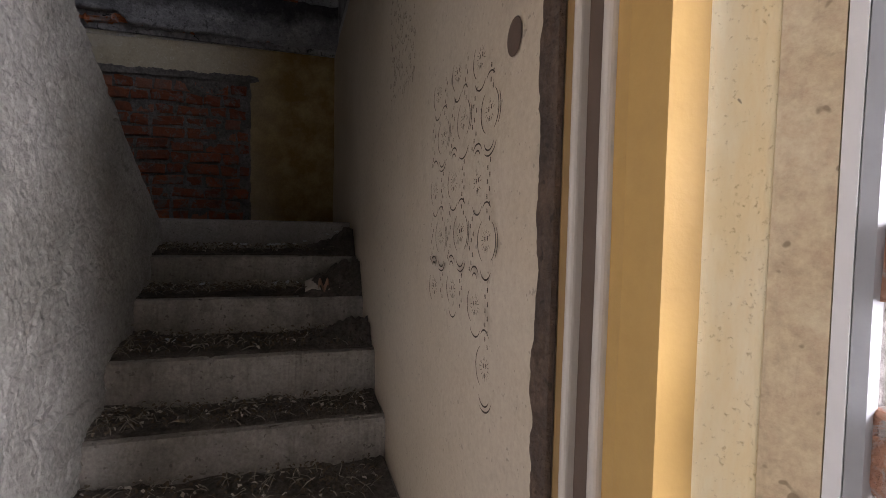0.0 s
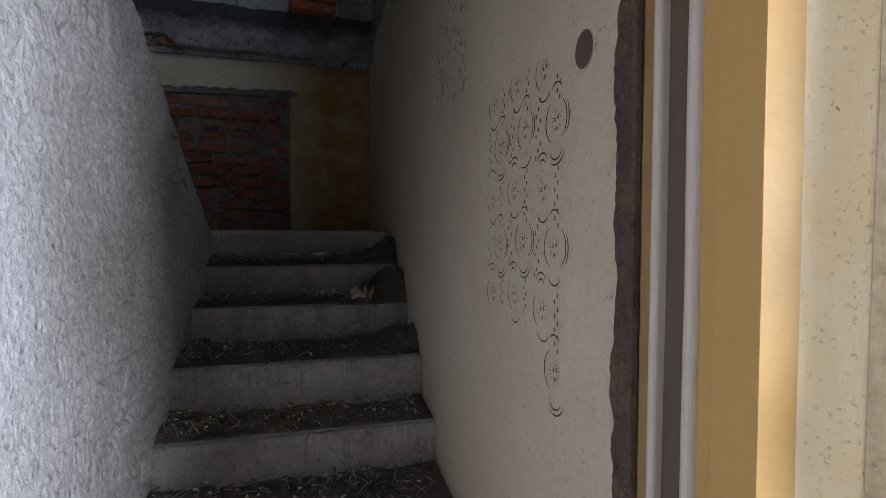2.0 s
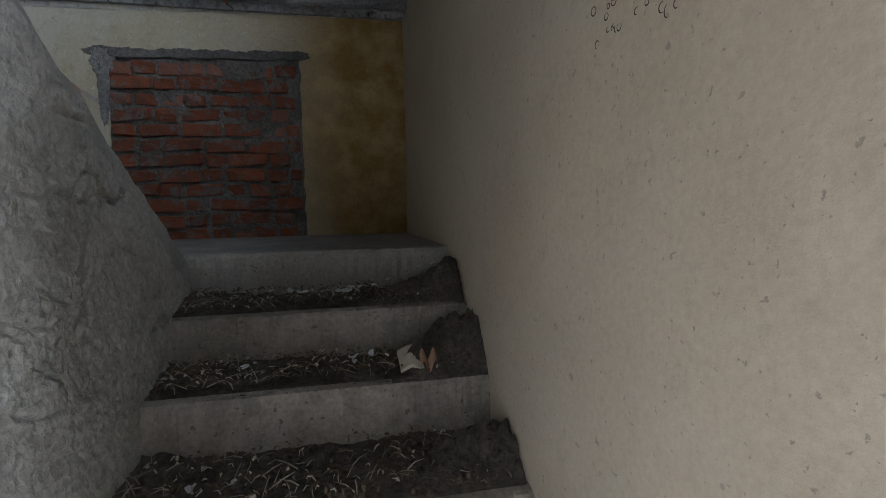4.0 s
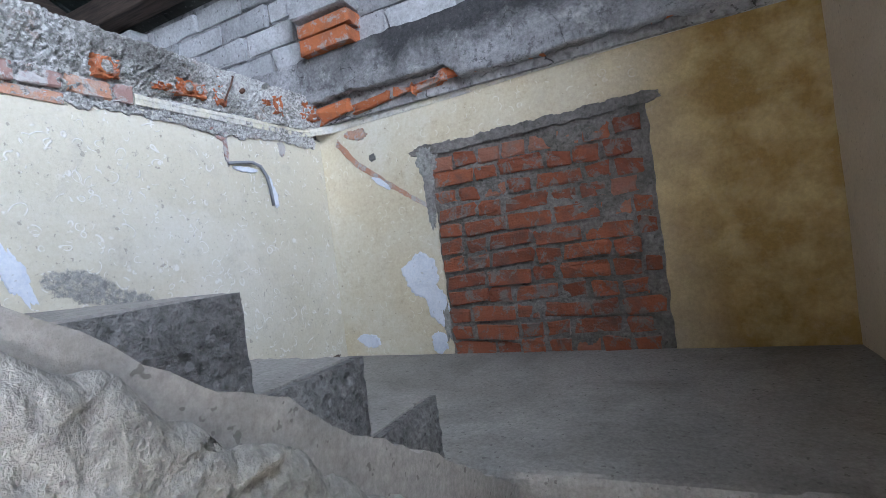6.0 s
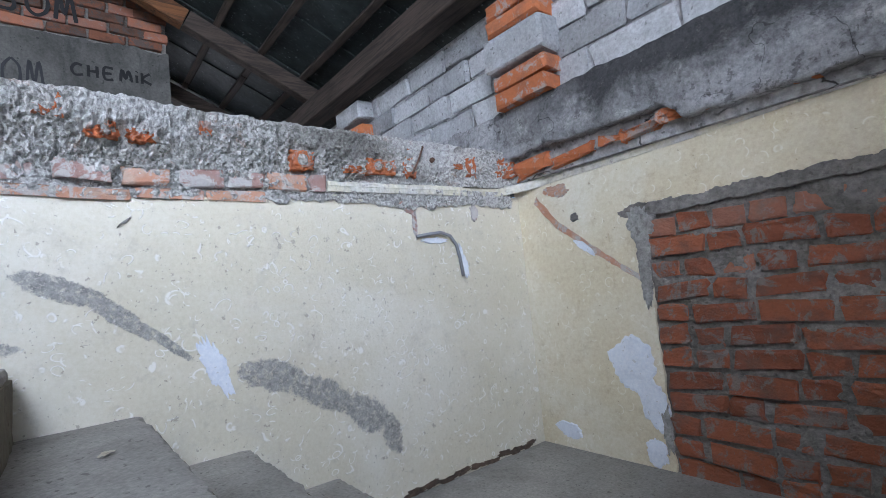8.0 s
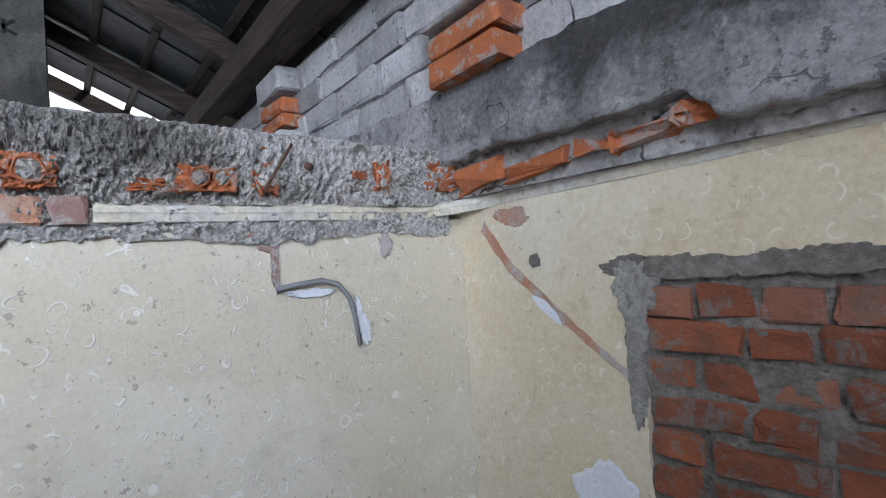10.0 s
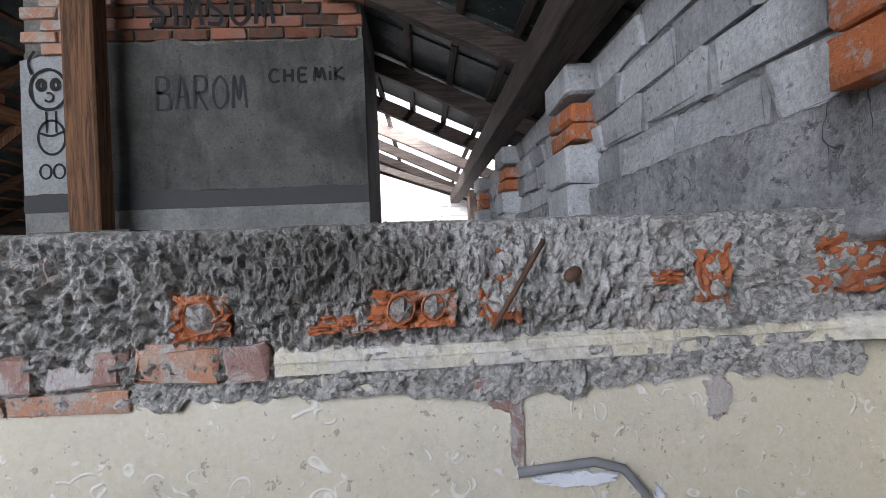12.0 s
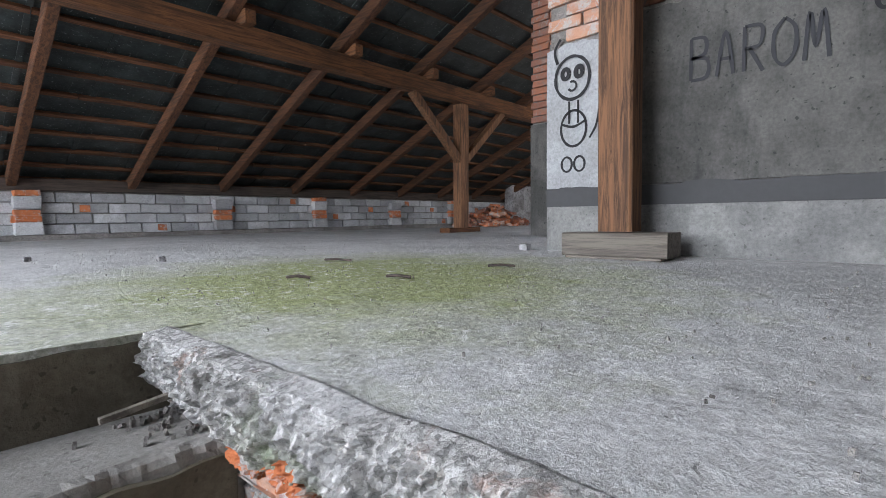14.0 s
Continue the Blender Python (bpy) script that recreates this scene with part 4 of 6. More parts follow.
def slab_edge():
    """The broken edge of the attic floor above the stair wall."""
    y0, y1 = 1.95, 4.80
    bm = bmesh.new()
    prof = [(-0.01, 2.655), (0.012, 2.68), (0.015, 2.72), (0.022, 2.76), (0.035, 2.80), (0.04, 2.84), (0.036, 2.88), (0.031, 2.902), (0.020, 2.917), (-0.022, 2.9225), (-0.055, 2.913)]
    rows = []
    n, m = 760, 60
    for i in range(n + 1):
        y = y0 + (y1 - y0) * i / n
        low = 0.02 * noise.noise((y * 5, 0, 0)) if y < 3.75 else 0.03
        row = []
        for j in range(m + 1):
            f = j / m * (len(prof) - 1)
            k = min(len(prof) - 2, int(f))
            px, pz = (prof[k][c] + (prof[k + 1][c] - prof[k][c]) * (f - k) for c in (0, 1))
            if j == 0:
                pz += low
            if y > 3.70:
                pz = max(pz, 2.712 + 0.012 * (y - 3.7))
            fade = 1.0 if j < m * 0.66 else max(0.30 if j < m * 0.92 else 0.08, 1 - (j / m - 0.66) * 4)
            d = (fbm((y, pz, px), 7.0) * 0.018 + fbm((y, pz, px + 3), 20.0, 5) * 0.016 + fbm((y, pz, 9), 55.0, 3) * 0.014 + fbm((y, pz, 12), 105.0, 2) * 0.011) * fade
            pit = max(0, noise.noise((y * 11, pz * 13, 4)) - 0.45) * 0.12 * fade
            jut = lip(y) * min(1.0, max(0.0, (pz - 2.69) / 0.16)) * (0.0 if j == m else 1.0)
            row.append(bm.verts.new((WEST + px + jut + d - pit, y + fbm((pz, y, 1), 30) * 0.004, pz + d * (0.35 if j > m * 0.5 else 0.0))))
        rows.append(row)
    for r0, r1 in zip(rows, rows[1:]):
        for j in range(m):
            bm.faces.new((r0[j], r0[j + 1], r1[j + 1], r1[j]))
    for row in (rows[0], rows[-1]):
        bm.faces.new([row[0], *row[1:]])
    edge = finish(part("slab_edge", bm, "broken_concrete"), "broken grey concrete floor edge with embedded hollow bricks", "floor edge", kind="structure")
    bm = bmesh.new()

    def crumble(u, v):
        y = 2.0 + 2.76 * u
        foot = 2.632 + 0.022 * noise.noise((y * 5, 3, 0)) + 0.020 * noise.noise((y * 19, 3, 0)) + 0.012 * noise.noise((y * 53, 3, 0)) - 0.03 * max(0.0, noise.noise((y * 2.3, 5, 0)))
        z = foot + (2.705 - foot) * v
        d = fbm((y, z, 4), 22) * 0.012 + fbm((y, z, 2), 60) * 0.012
        return (WEST + 0.011 + d * min(1, v * 4 + 0.3), y, z)
    sheet(bm, 420, 14, crumble, (-0.03, 0, 0))
    part("crumbled_bed", bm, "broken_concrete", edge, "crumbling mortar above the plaster")
    # facing bricks under the slab
    r = random.Random(5)
    spans = [(2.10, 2.33, "brick_pale"), (2.36, 2.60, "brick_pink"), (2.64, 2.86, "brick_pink"), (2.90, 3.05, "brick_pink"), (3.07, 3.20, "brick_pale"), (3.23, 3.35, "brick_pink"), (3.375, 3.50, "brick_pink"), (3.51, 3.65, "brick_pale"), (3.66, 3.73, "brick_pink")]
    for i, (a, b, m_) in enumerate(spans):
        me = brick_mesh("brick", (0.09, b - a, 0.060), m_, 300 + i, 0.009)
        lay("brick", me, edge, WEST - 0.018 + r.uniform(-0.008, 0.006), (a + b) / 2, 2.698 + r.uniform(-0.004, 0.004), r.uniform(-2, 2))
    for i in range(7):
        y = 2.2 + i * 0.2
        me = brick_mesh("brick", (0.07, 0.14 + 0.05 * r.random(), 0.03), "brick_pale", 330 + i, 0.006)
        lay("brick", me, edge, WEST - 0.021, y, 2.640 + r.uniform(-0.006, 0.004), 0)

    def hollow(y, z, w, h, holes, tilt=0.0, out=0.0):
        """A broken hollow floor brick, its channels plugged with concrete."""
        base = empty("hollow_brick")
        base.parent = edge
        bm = bmesh.new()
        nn = 18
        jut = lip(y) * min(1.0, max(0.0, (z - 2.69) / 0.16))
        at = lambda a, b: (WEST + 0.032 + jut + out + 0.018 * noise.noise((y * 9 + a * 3, z * 9 + b * 3, 1)) + 0.004 * noise.noise((a * 9, b * 9, y * 7)), y + a * w / 2 * (1 + 0.26 * noise.noise((b * 2.2, y * 5, 2)) + 0.12 * noise.noise((b * 7, y * 5, 3))), z + b * h / 2 * (1 + 0.28 * noise.noise((a * 2.4, y * 5, 5)) + 0.14 * noise.noise((a * 7, y * 5, 6))))
        sheet(bm, nn, 12, lambda u, v: at(u * 2 - 1, v * 2 - 1), (-0.05, 0, 0))
        part("shell", bm, "brick_bright", base)
        for a, b, rad in holes:
            bm = bmesh.new()
            c = at(a, b)
            w_ = lambda k: 1 + 0.22 * noise.noise((math.cos(k * math.tau / 14) * 1.4 + y * 7, math.sin(k * math.tau / 14) * 1.4, z * 9))
            rings = []
            for q, dx in ((rad * 1.2, 0.002), (rad * 1.08, 0.007), (rad * 0.95, 0.003), (rad * 0.85, 0.0035)):
                rings.append([bm.verts.new((c[0] + dx, c[1] + q * w_(k) * math.cos(k * math.tau / 14), c[2] + q * w_(k) * math.sin(k * math.tau / 14))) for k in range(14)])
            for r0, r1 in zip(rings, rings[1:]):
                for k in range(14):
                    bm.faces.new((r0[k], r0[(k + 1) % 14], r1[(k + 1) % 14], r1[k]))
            part("channel", bm, "brick_bright", base)
            bm = bmesh.new()
            core = [bm.verts.new((c[0] + 0.004 + 0.012 * noise.noise((k * 0.9, y * 9, 1)), c[1] + rad * 0.92 * w_(k) * math.cos(k * math.tau / 14), c[2] + rad * 0.92 * w_(k) * math.sin(k * math.tau / 14))) for k in range(14)]
            mid = bm.verts.new((c[0] + 0.016, c[1] + rad * 0.3, c[2] - rad * 0.2))
            for k in range(14):
                bm.faces.new((core[k], core[(k + 1) % 14], mid))
            part("plug", bm, "broken_concrete", base)
        return base
    hollow(3.975, 2.778, 0.135, 0.062, [(-0.3, 0, 0.021), (0.45, 0.05, 0.019)], out=0.008)
    hollow(4.115, 2.812, 0.068, 0.115, [(0.05, 0.5, 0.022), (0, -0.45, 0.02)], out=0.004)
    hollow(3.635, 2.778, 0.088, 0.070, [(0.0, 0.0, 0.025)], out=0.002)
    hollow(4.235, 2.835, 0.06, 0.075, [(0.1, 0.1, 0.02)], out=-0.006)
    hollow(4.48, 2.812, 0.05, 0.09, [(0, 0.4, 0.017), (0.1, -0.5, 0.016)], out=0.009)
    hollow(4.40, 2.812, 0.05, 0.022, [], out=0.007)
    hollow(3.86, 2.758, 0.11, 0.03, [], out=0.007)
    hollow(3.12, 2.80, 0.075, 0.035, [], out=0.009)
    hollow(3.30, 2.85, 0.035, 0.05, [], out=0.001)
    hollow(3.04, 2.84, 0.03, 0.05, [], out=0.005)
    hollow(2.90, 2.855, 0.06, 0.06, [(0, 0, 0.018)], out=0.007)
    hollow(3.02, 2.80, 0.08, 0.03, [(0.3, 0, 0.01)], out=0.005)
    hollow(2.70, 2.80, 0.03, 0.05, [], out=0.005)
    hollow(2.45, 2.78, 0.10, 0.05, [], out=0.003)
    hollow(2.28, 2.74, 0.10, 0.04, [], out=0.003)
    hollow(4.72, 2.825, 0.14, 0.09, [(-0.6, -0.1, 0.02)], out=0.013)
    # a bent reinforcement bar
    bm = bmesh.new()
    tube(bm, [(-2.345, 4.20, 2.90), (-2.30, 4.185, 2.878), (-2.275, 4.14, 2.815), (-2.27, 4.095, 2.745)], 0.0042)
    finish(part("reinforcement_bar", bm, "rust", smooth=True), "rusty bent steel bar sticking out of concrete", "steel bar")
    bm = bmesh.new()
    tube(bm, [(-2.35, 4.26, 2.832), (-2.29, 4.225, 2.822)], 0.011, 8)
    finish(part("reinforcement_bar", bm, "rust", smooth=True), "short rusty pipe stub in broken concrete", "steel bar")


def cornice():
    """A plaster moulding that runs along the top of both stair walls and rounds the corner."""
    path = [(WEST + 0.012, 3.74, 2.692), (WEST + 0.014, 4.0, 2.694), (WEST + 0.01, 4.4, 2.70), (WEST, 4.62, 2.704)]
    for k in range(1, 9):
        a = math.pi / 2 * k / 8
        path.append((WEST + 0.20 * (1 - math.cos(a)), NORTH - 0.20 + 0.20 * math.sin(a), 2.702 + 0.03 * k / 8))
    path += [(-1.9, NORTH, 2.737), (-1.5, NORTH, 2.745), (-1.1, NORTH, 2.762), (-0.6, NORTH, 2.768), (0.0, NORTH, 2.775)]
    prof = [(-0.004, -0.022), (0.004, -0.020), (0.006, -0.001), (0.008, 0.002), (0.004, 0.018), (-0.008, 0.026)]
    bm = bmesh.new()
    rows = []
    fine = []
    for (a, b) in zip(path, path[1:]):
        n = max(1, int((Vector(b) - Vector(a)).length / 0.03))
        fine += [Vector(a).lerp(Vector(b), i / n) for i in range(n)]
    fine.append(Vector(path[-1]))
    for i, p in enumerate(fine):
        d = fine[min(i + 1, len(fine) - 1)] - fine[max(i - 1, 0)]
        s = Vector((d.y, -d.x, 0)).normalized()
        w = 1 + 0.35 * noise.noise(p * 8) + 0.25 * noise.noise(p * 31)
        chip = 0.5 if noise.noise(p * 5 + Vector((3, 0, 0))) > 0.42 else 1.0
        rows.append([bm.verts.new(p + s * (x * w * chip) + Vector((0, 0, z))) for x, z in prof])
    for r0, r1 in zip(rows, rows[1:]):
        for k in range(len(prof)):
            bm.faces.new((r0[k], r0[(k + 1) % len(prof)], r1[(k + 1) % len(prof)], r1[k]))
    bm.faces.new(rows[0][::-1])
    bm.faces.new(rows[-1])
    finish(part("trim_cornice", bm, "white_moulding"), "chipped whitish plaster cornice along the stair walls", "cornice", kind="structure")


def attic_floor():
    bm = bmesh.new()
    box(bm, (-14.6, -4.82, 2.70), (-6.0, 5.07, ATTIC))
    box(bm, (WEST - 0.025, -4.82, 2.70), (3.55, 1.955, ATTIC))
    box(bm, (0.02, 1.955, 2.77), (3.55, 5.07, ATTIC))

    def near(u, v):
        y = -4.82 + 6.72 * v / 0.3 if v < 0.3 else 1.90 + (NORTH - 1.90) * (v - 0.3) / 0.7
        rim = max(0.0, lip(y)) if 1.97 < y < 4.3 else 0.0
        x = -6.0 + (6.0 + WEST - 0.025 + rim) * u
        return (x, y, ATTIC + (fbm((x, y, 0), 2) * 0.004 + fbm((x, y, 5), 11) * 0.003) * min(1, u * 8, (1 - u) * 12))
    sheet(bm, 110, 500, near, (0, 0, -0.010))
    finish(part("floor_attic", bm, "attic_screed"), "dusty grey attic screed with green moss patch", "floor", kind="structure")


def attic_north_wall():
    """Grey block wall over the stairwell, with brick-banded piers and a rendered foot."""
    bm = bmesh.new()
    box(bm, (-8.45, 4.785, 2.75), (3.55, 5.07, 3.70))
    wall = finish(part("wall_attic_north", bm, "grey_render"), "grey cinder-block attic wall with brick-banded piers", "wall", kind="structure")
    bm = bmesh.new()

    def foot(u, v):
        x = -8.45 + 12.0 * u
        top = 3.115 + 0.02 * noise.noise((x * 3, 0, 0)) + 0.01 * noise.noise((x * 14, 0, 0))
        bare = min(1.0, max(0.0, (-1.42 - x) * 12), max(0.0, (x + 2.6) * 12)) * 0.075 + max(0.0, noise.noise((x * 3.1, 4, 1)) - 0.1) * 0.04
        foot_z = 2.79 + bare + 0.02 * noise.noise((x * 13, 4, 1)) + 0.014 * noise.noise((x * 41, 4, 1))
        z = foot_z + (top - foot_z) * v
        low = 0.02 * noise.noise((x * 4, 1, 1)) if v < 0.2 else 0
        return (x, 4.722 + fbm((x, z, 2), 4) * 0.016 + fbm((x, z, 4), 18) * 0.009 + low, z)
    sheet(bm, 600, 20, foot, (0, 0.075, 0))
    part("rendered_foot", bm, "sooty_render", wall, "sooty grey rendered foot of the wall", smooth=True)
    return wall


def roof():
    """Two slopes of dark boarding on battens and rafters."""
    ridge_y, ridge_z, s = 0.34, 5.93, 0.455
    SPLICE = 3.72
    rf = finish(empty("roof"), "low attic roof of sooty rafters, battens and dark boards", "roof", kind="structure")
    r = random.Random(3)
    for side, far in ((1, 5.35), (-1, -5.35)):
        up = Vector((0, side * s, 1)).normalized()
        z_at = lambda y: ridge_z - s * abs(y - ridge_y)
        bm = bmesh.new()
        # the covering; a stretch of it is gone over the far end of the stair side
        # the gaps between x 0.6 and 3.7 are unseen, added for the roof lamps
        strips = [(-14.8, 0.6, ridge_y, far), (0.6, 3.7, ridge_y, -0.4), (0.6, 3.7, -4.2, far)] if side < 0 else [(-6.9, 0.6, ridge_y, far), (0.6, 3.7, ridge_y, 0.6), (0.6, 3.7, 4.65, far), (-14.8, -6.9, ridge_y, 1.9), (-14.8, -11.5, 1.9, far)]
        for a, b, c, d in strips:
            q = [Vector((x, y, z_at(y) + 0.19)) for x, y in ((a, c), (b, c), (b, d), (a, d))]
            f = [bm.verts.new(p) for p in q]
            t = [bm.verts.new(p + up * 0.03) for p in q]
            bm.faces.new(f)
            bm.faces.new(t[::-1])
            for k in range(4):
                bm.faces.new((f[k], f[(k + 1) % 4], t[(k + 1) % 4], t[k]))
        part("covering", bm, "roofing", rf, "dark bituminous roof boards")
        # lapped sheet joints under the covering
        bm = bmesh.new()
        for i in range(16):
            x = 3.2 - i * 0.64 - (0.2 if side < 0 else 0)
            if side > 0 and x < -6.7:
                break
            beam(bm, (x, ridge_y, ridge_z + 0.182), (x, far, z_at(far) + 0.182), 0.05, 0.012, up, 0.002)
        part("sheet_joints", bm, "roofing", rf)
        first = -4.5 if side > 0 else -4.15
        for k in range(-7, 7):
            x = first + 1.28 * k
            if not -14.5 < x < 3.5 or (side > 0 and k in (1, 4, 5)) or (side < 0 and k > 3):
                continue
            # one north rafter is spliced: newer orange timber above, the old sooty one below
            spans = [(ridge_y, SPLICE, "timber_y"), (SPLICE + 0.01, far, "sooty_timber_y")] if side > 0 and k == 0 else [(ridge_y, far, "rafter_timber" if side < 0 else "sooty_timber_y")]
            for ya, yb, mat in spans:
                bm = bmesh.new()
                beam(bm, (x, ya, z_at(ya) + 0.07), (x, yb, z_at(yb) + 0.07), 0.10, 0.14, up, 0.008)
                part("rafter", bm, mat, rf)
        for k in range(16):
            y = ridge_y + side * (0.25 + 0.335 * k)
            if abs(y) > 5.3:
                break
            bm = bmesh.new()
            z = z_at(y) + 0.165
            x = 3.6
            if (side > 0 and 0.6 < y < 4.6) or (side < 0 and -4.2 < y < -0.4):
                x = 0.62
            last = -7.3 if side > 0 and y > 1.9 and k % 3 else -14.6
            while x > last:
                L = r.uniform(2.5, 4.0)
                beam(bm, (x, y, z), (max(last - 0.1, x - L), y, z + r.uniform(-0.008, 0.008)), 0.055, 0.04, up, 0.004)
                x -= L + 0.01
            part("batten", bm, "sooty_timber_x" if side > 0 else "batten_timber", rf)
    bm = bmesh.new()
    beam(bm, (-14.6, 4.60, 3.775), (3.5, 4.60, 3.775), 0.15, 0.17)
    part("wall_plate", bm, "sooty_timber_x", rf)
    bm = bmesh.new()
    beam(bm, (-14.6, -4.86, 3.62), (3.5, -4.86, 3.62), 0.16, 0.15)
    part("wall_plate", bm, "sooty_timber_x", rf)
    bm = bmesh.new()
    beam(bm, (-14.6, -1.6, 4.92), (3.5, -1.6, 4.90), 0.17, 0.20)
    part("purlin", bm, "timber_x", rf, "long squared timber purlin")
    for k in range(-7, 6):
        x = -4.15 + 1.28 * k
        bm = bmesh.new()
        box(bm, (x - 0.16, -1.66, 4.99), (x - 0.05, -1.40, 5.12), 0.006)
        part("cleat", bm, "timber_y", rf, "orange sawn cleat")


def stairwell_shade_screen():
    """An unseen wall above the passage wall, added to shade the north wall's end."""
    bm = bmesh.new()

    def at(u, v):
        y, z = 3.25 + 1.45 * u, ATTIC + 0.001 + 1.0 * v
        return (0.012 + fbm((y, z, 2), 5) * 0.004, y, z)
    sheet(bm, 60, 10, at, (0.11, 0, 0))
    finish(part("wall_parapet", bm, "grey_render"), "unseen rendered wall added to shade the stairwell's north wall", "wall", kind="structure")


def outer_walls():
    solid("wall_gable_east", (3.5, -5.07, 0), (3.75, 5.07, 3.1), "white_brickwork", "whitewashed gable wall under a wide opening", category="wall")
    solid("wall_gable_west", (-14.75, -5.07, 0), (-14.5, 2.0, 5.9), "white_brickwork", "whitewashed far gable wall", category="wall")
    solid("wall_outer_north", (-14.5, 5.075, 0), (3.5, 5.30, 2.74), "room_render", "rendered outer wall of the house", category="wall")
    # the window gap is unseen, added for the room's lamp
    bm = bmesh.new()
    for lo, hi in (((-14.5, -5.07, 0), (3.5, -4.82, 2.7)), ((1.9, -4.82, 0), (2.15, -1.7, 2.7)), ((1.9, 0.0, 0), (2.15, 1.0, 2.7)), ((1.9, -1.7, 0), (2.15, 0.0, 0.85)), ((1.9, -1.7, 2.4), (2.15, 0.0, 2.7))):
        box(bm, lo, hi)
    finish(part("wall_south", bm, "room_render"), "rendered room wall with a made-up open window", "wall", kind="structure")
    solid("wall_room_west", (-3.25, -4.82, 0), (-3.0, 1.9, 2.7), "room_render", "plain rendered room wall", category="wall")
    solid("wall_room_stair", (-3.0, 1.0, 0), (-0.985, 1.32, 2.7), "room_render", "rendered room wall beside the stair door", category="wall")
    solid("wall_under_flight", (-2.56, 1.32, 0), (-2.37, 5.0, 1.36), "room_render", "plain wall under the upper stairs", category="wall")
    solid("floor_room", (-14.5, -4.82, -0.2), (3.5, 4.83, 0.0), "step_concrete", "bare concrete ground floor", category="floor")
    bm = bmesh.new()
    box(bm, (-66, -40, -0.2), (-65, 70, 45))
    finish(part("backdrop", bm, "bright_overcast"), "bright white overcast sky beyond the open end", "sky", kind="structure")
    bm = bmesh.new()
    box(bm, (-120, -120, -0.5), (120, 120, -0.21))
    finish(part("ground", bm, "dust"), "bare earth around the house", "ground", kind="structure")


def door_frame():
    """Painted timber frame at the foot of the stairs, seen edge on."""
    door = finish(empty("door_frame"), "old ochre-painted door frame with beads and white trim", "door frame", kind="structure")

    def strip(name, pts, material, label="", z0=0.0, z1=2.02):
        bm = bmesh.new()
        n = 40
        rows = []
        for i in range(n + 1):
            z = z0 + (z1 - z0) * i / n
            rows.append([bm.verts.new((x + 0.0012 * noise.noise((z * 4, x * 30, y * 9)), y + 0.0015 * noise.noise((z * 3, y * 30, 2)), z)) for x, y in pts])
        for r0, r1 in zip(rows, rows[1:]):
            for k in range(len(pts)):
                bm.faces.new((r0[k], r0[(k + 1) % len(pts)], r1[(k + 1) % len(pts)], r1[k]))
        bm.faces.new(rows[0][::-1])
        bm.faces.new(rows[-1])
        return part(name, bm, material, door, label, name == "rebate")

    def bead(y, r):
        return [(-0.002 + r * math.cos(a) * -1, y + r * math.sin(a)) for a in (math.pi * (k / 8 - 0.5) for k in range(9))] + [(0.02, y + r), (0.02, y - r)]
    strip("groove", [(0.018, 1.31), (0.018, 1.292), (0.06, 1.292), (0.06, 1.31)], "dark_recess")
    strip("inner_board", [(0.001, 1.298), (0.001, 1.268), (0.06, 1.268), (0.06, 1.298)], "brown_paint")
    strip("bead", bead(1.2625, 0.0075), "grey_bead_paint", "pale rounded bead")
    strip("channel", [(0.007, 1.256), (0.007, 1.206), (0.06, 1.206), (0.06, 1.256)], "dark_recess")
    strip("bead", bead(1.199, 0.0085), "grey_bead_paint", "pale rounded bead")
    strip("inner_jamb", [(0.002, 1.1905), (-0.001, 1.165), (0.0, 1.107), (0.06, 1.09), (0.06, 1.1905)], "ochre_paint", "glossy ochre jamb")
    # the jamb's ochre again, with daylight painted into its paler tone
    strip("rebate", [(0.002, 1.1066), (0.014, 1.1055), (0.027, 1.102), (0.040, 1.095), (0.052, 1.085), (0.061, 1.073), (0.068, 1.060), (0.070, 1.0545), (0.09, 1.0545), (0.09, 1.12), (0.002, 1.12)], "lit_ochre_paint", "ochre rebate in brushed paint, paled as if sunlit")
    strip("casing", [(0.0715, 1.0535), (0.094, 1.013), (0.12, 1.02), (0.12, 1.06)], "beige_paint", "cracked beige casing")
    strip("white_trim", [(0.0945, 1.012), (0.0985, 1.000), (0.12, 1.004), (0.12, 1.016)], "white_plastic", "white plastic trim strip")
    strip("grey_seal", [(0.0995, 0.999), (0.108, 0.990), (0.13, 0.995), (0.125, 1.003)], "grey_plastic")
    bm = bmesh.new()
    box(bm, (-0.98, 1.0, 2.02), (0.12, 1.30, 2.14), 0.004)
    part("head", bm, "ochre_paint", door)
    # brick wall of the room beside the frame
    bm = bmesh.new()
    box(bm, (0.112, 0.998, 0), (3.5, 1.325, 2.7))
    box(bm, (-0.985, 1.0, 2.14), (0.112, 1.325, 2.7))
    wall = finish(part("wall_room_brick", bm, "mortar"), "stripped brick wall beside the stair door", "wall", kind="structure")
    meshes = [brick_mesh("brick", (0.235, 0.06, 0.068), "brick_pale", 400 + i) for i in range(5)]
    r = random.Random(8)
    for j in range(26):
        for i in range(3):
            x = 0.255 + i * 0.25 + (0.06 if j % 2 else -0.01)
            lay("brick", meshes[(i * 3 + j) % 5], wall, x + r.uniform(-0.006, 0.006), 0.974 + r.uniform(0, 0.006), 0.12 + j * 0.08, 0, r.uniform(-1, 1))


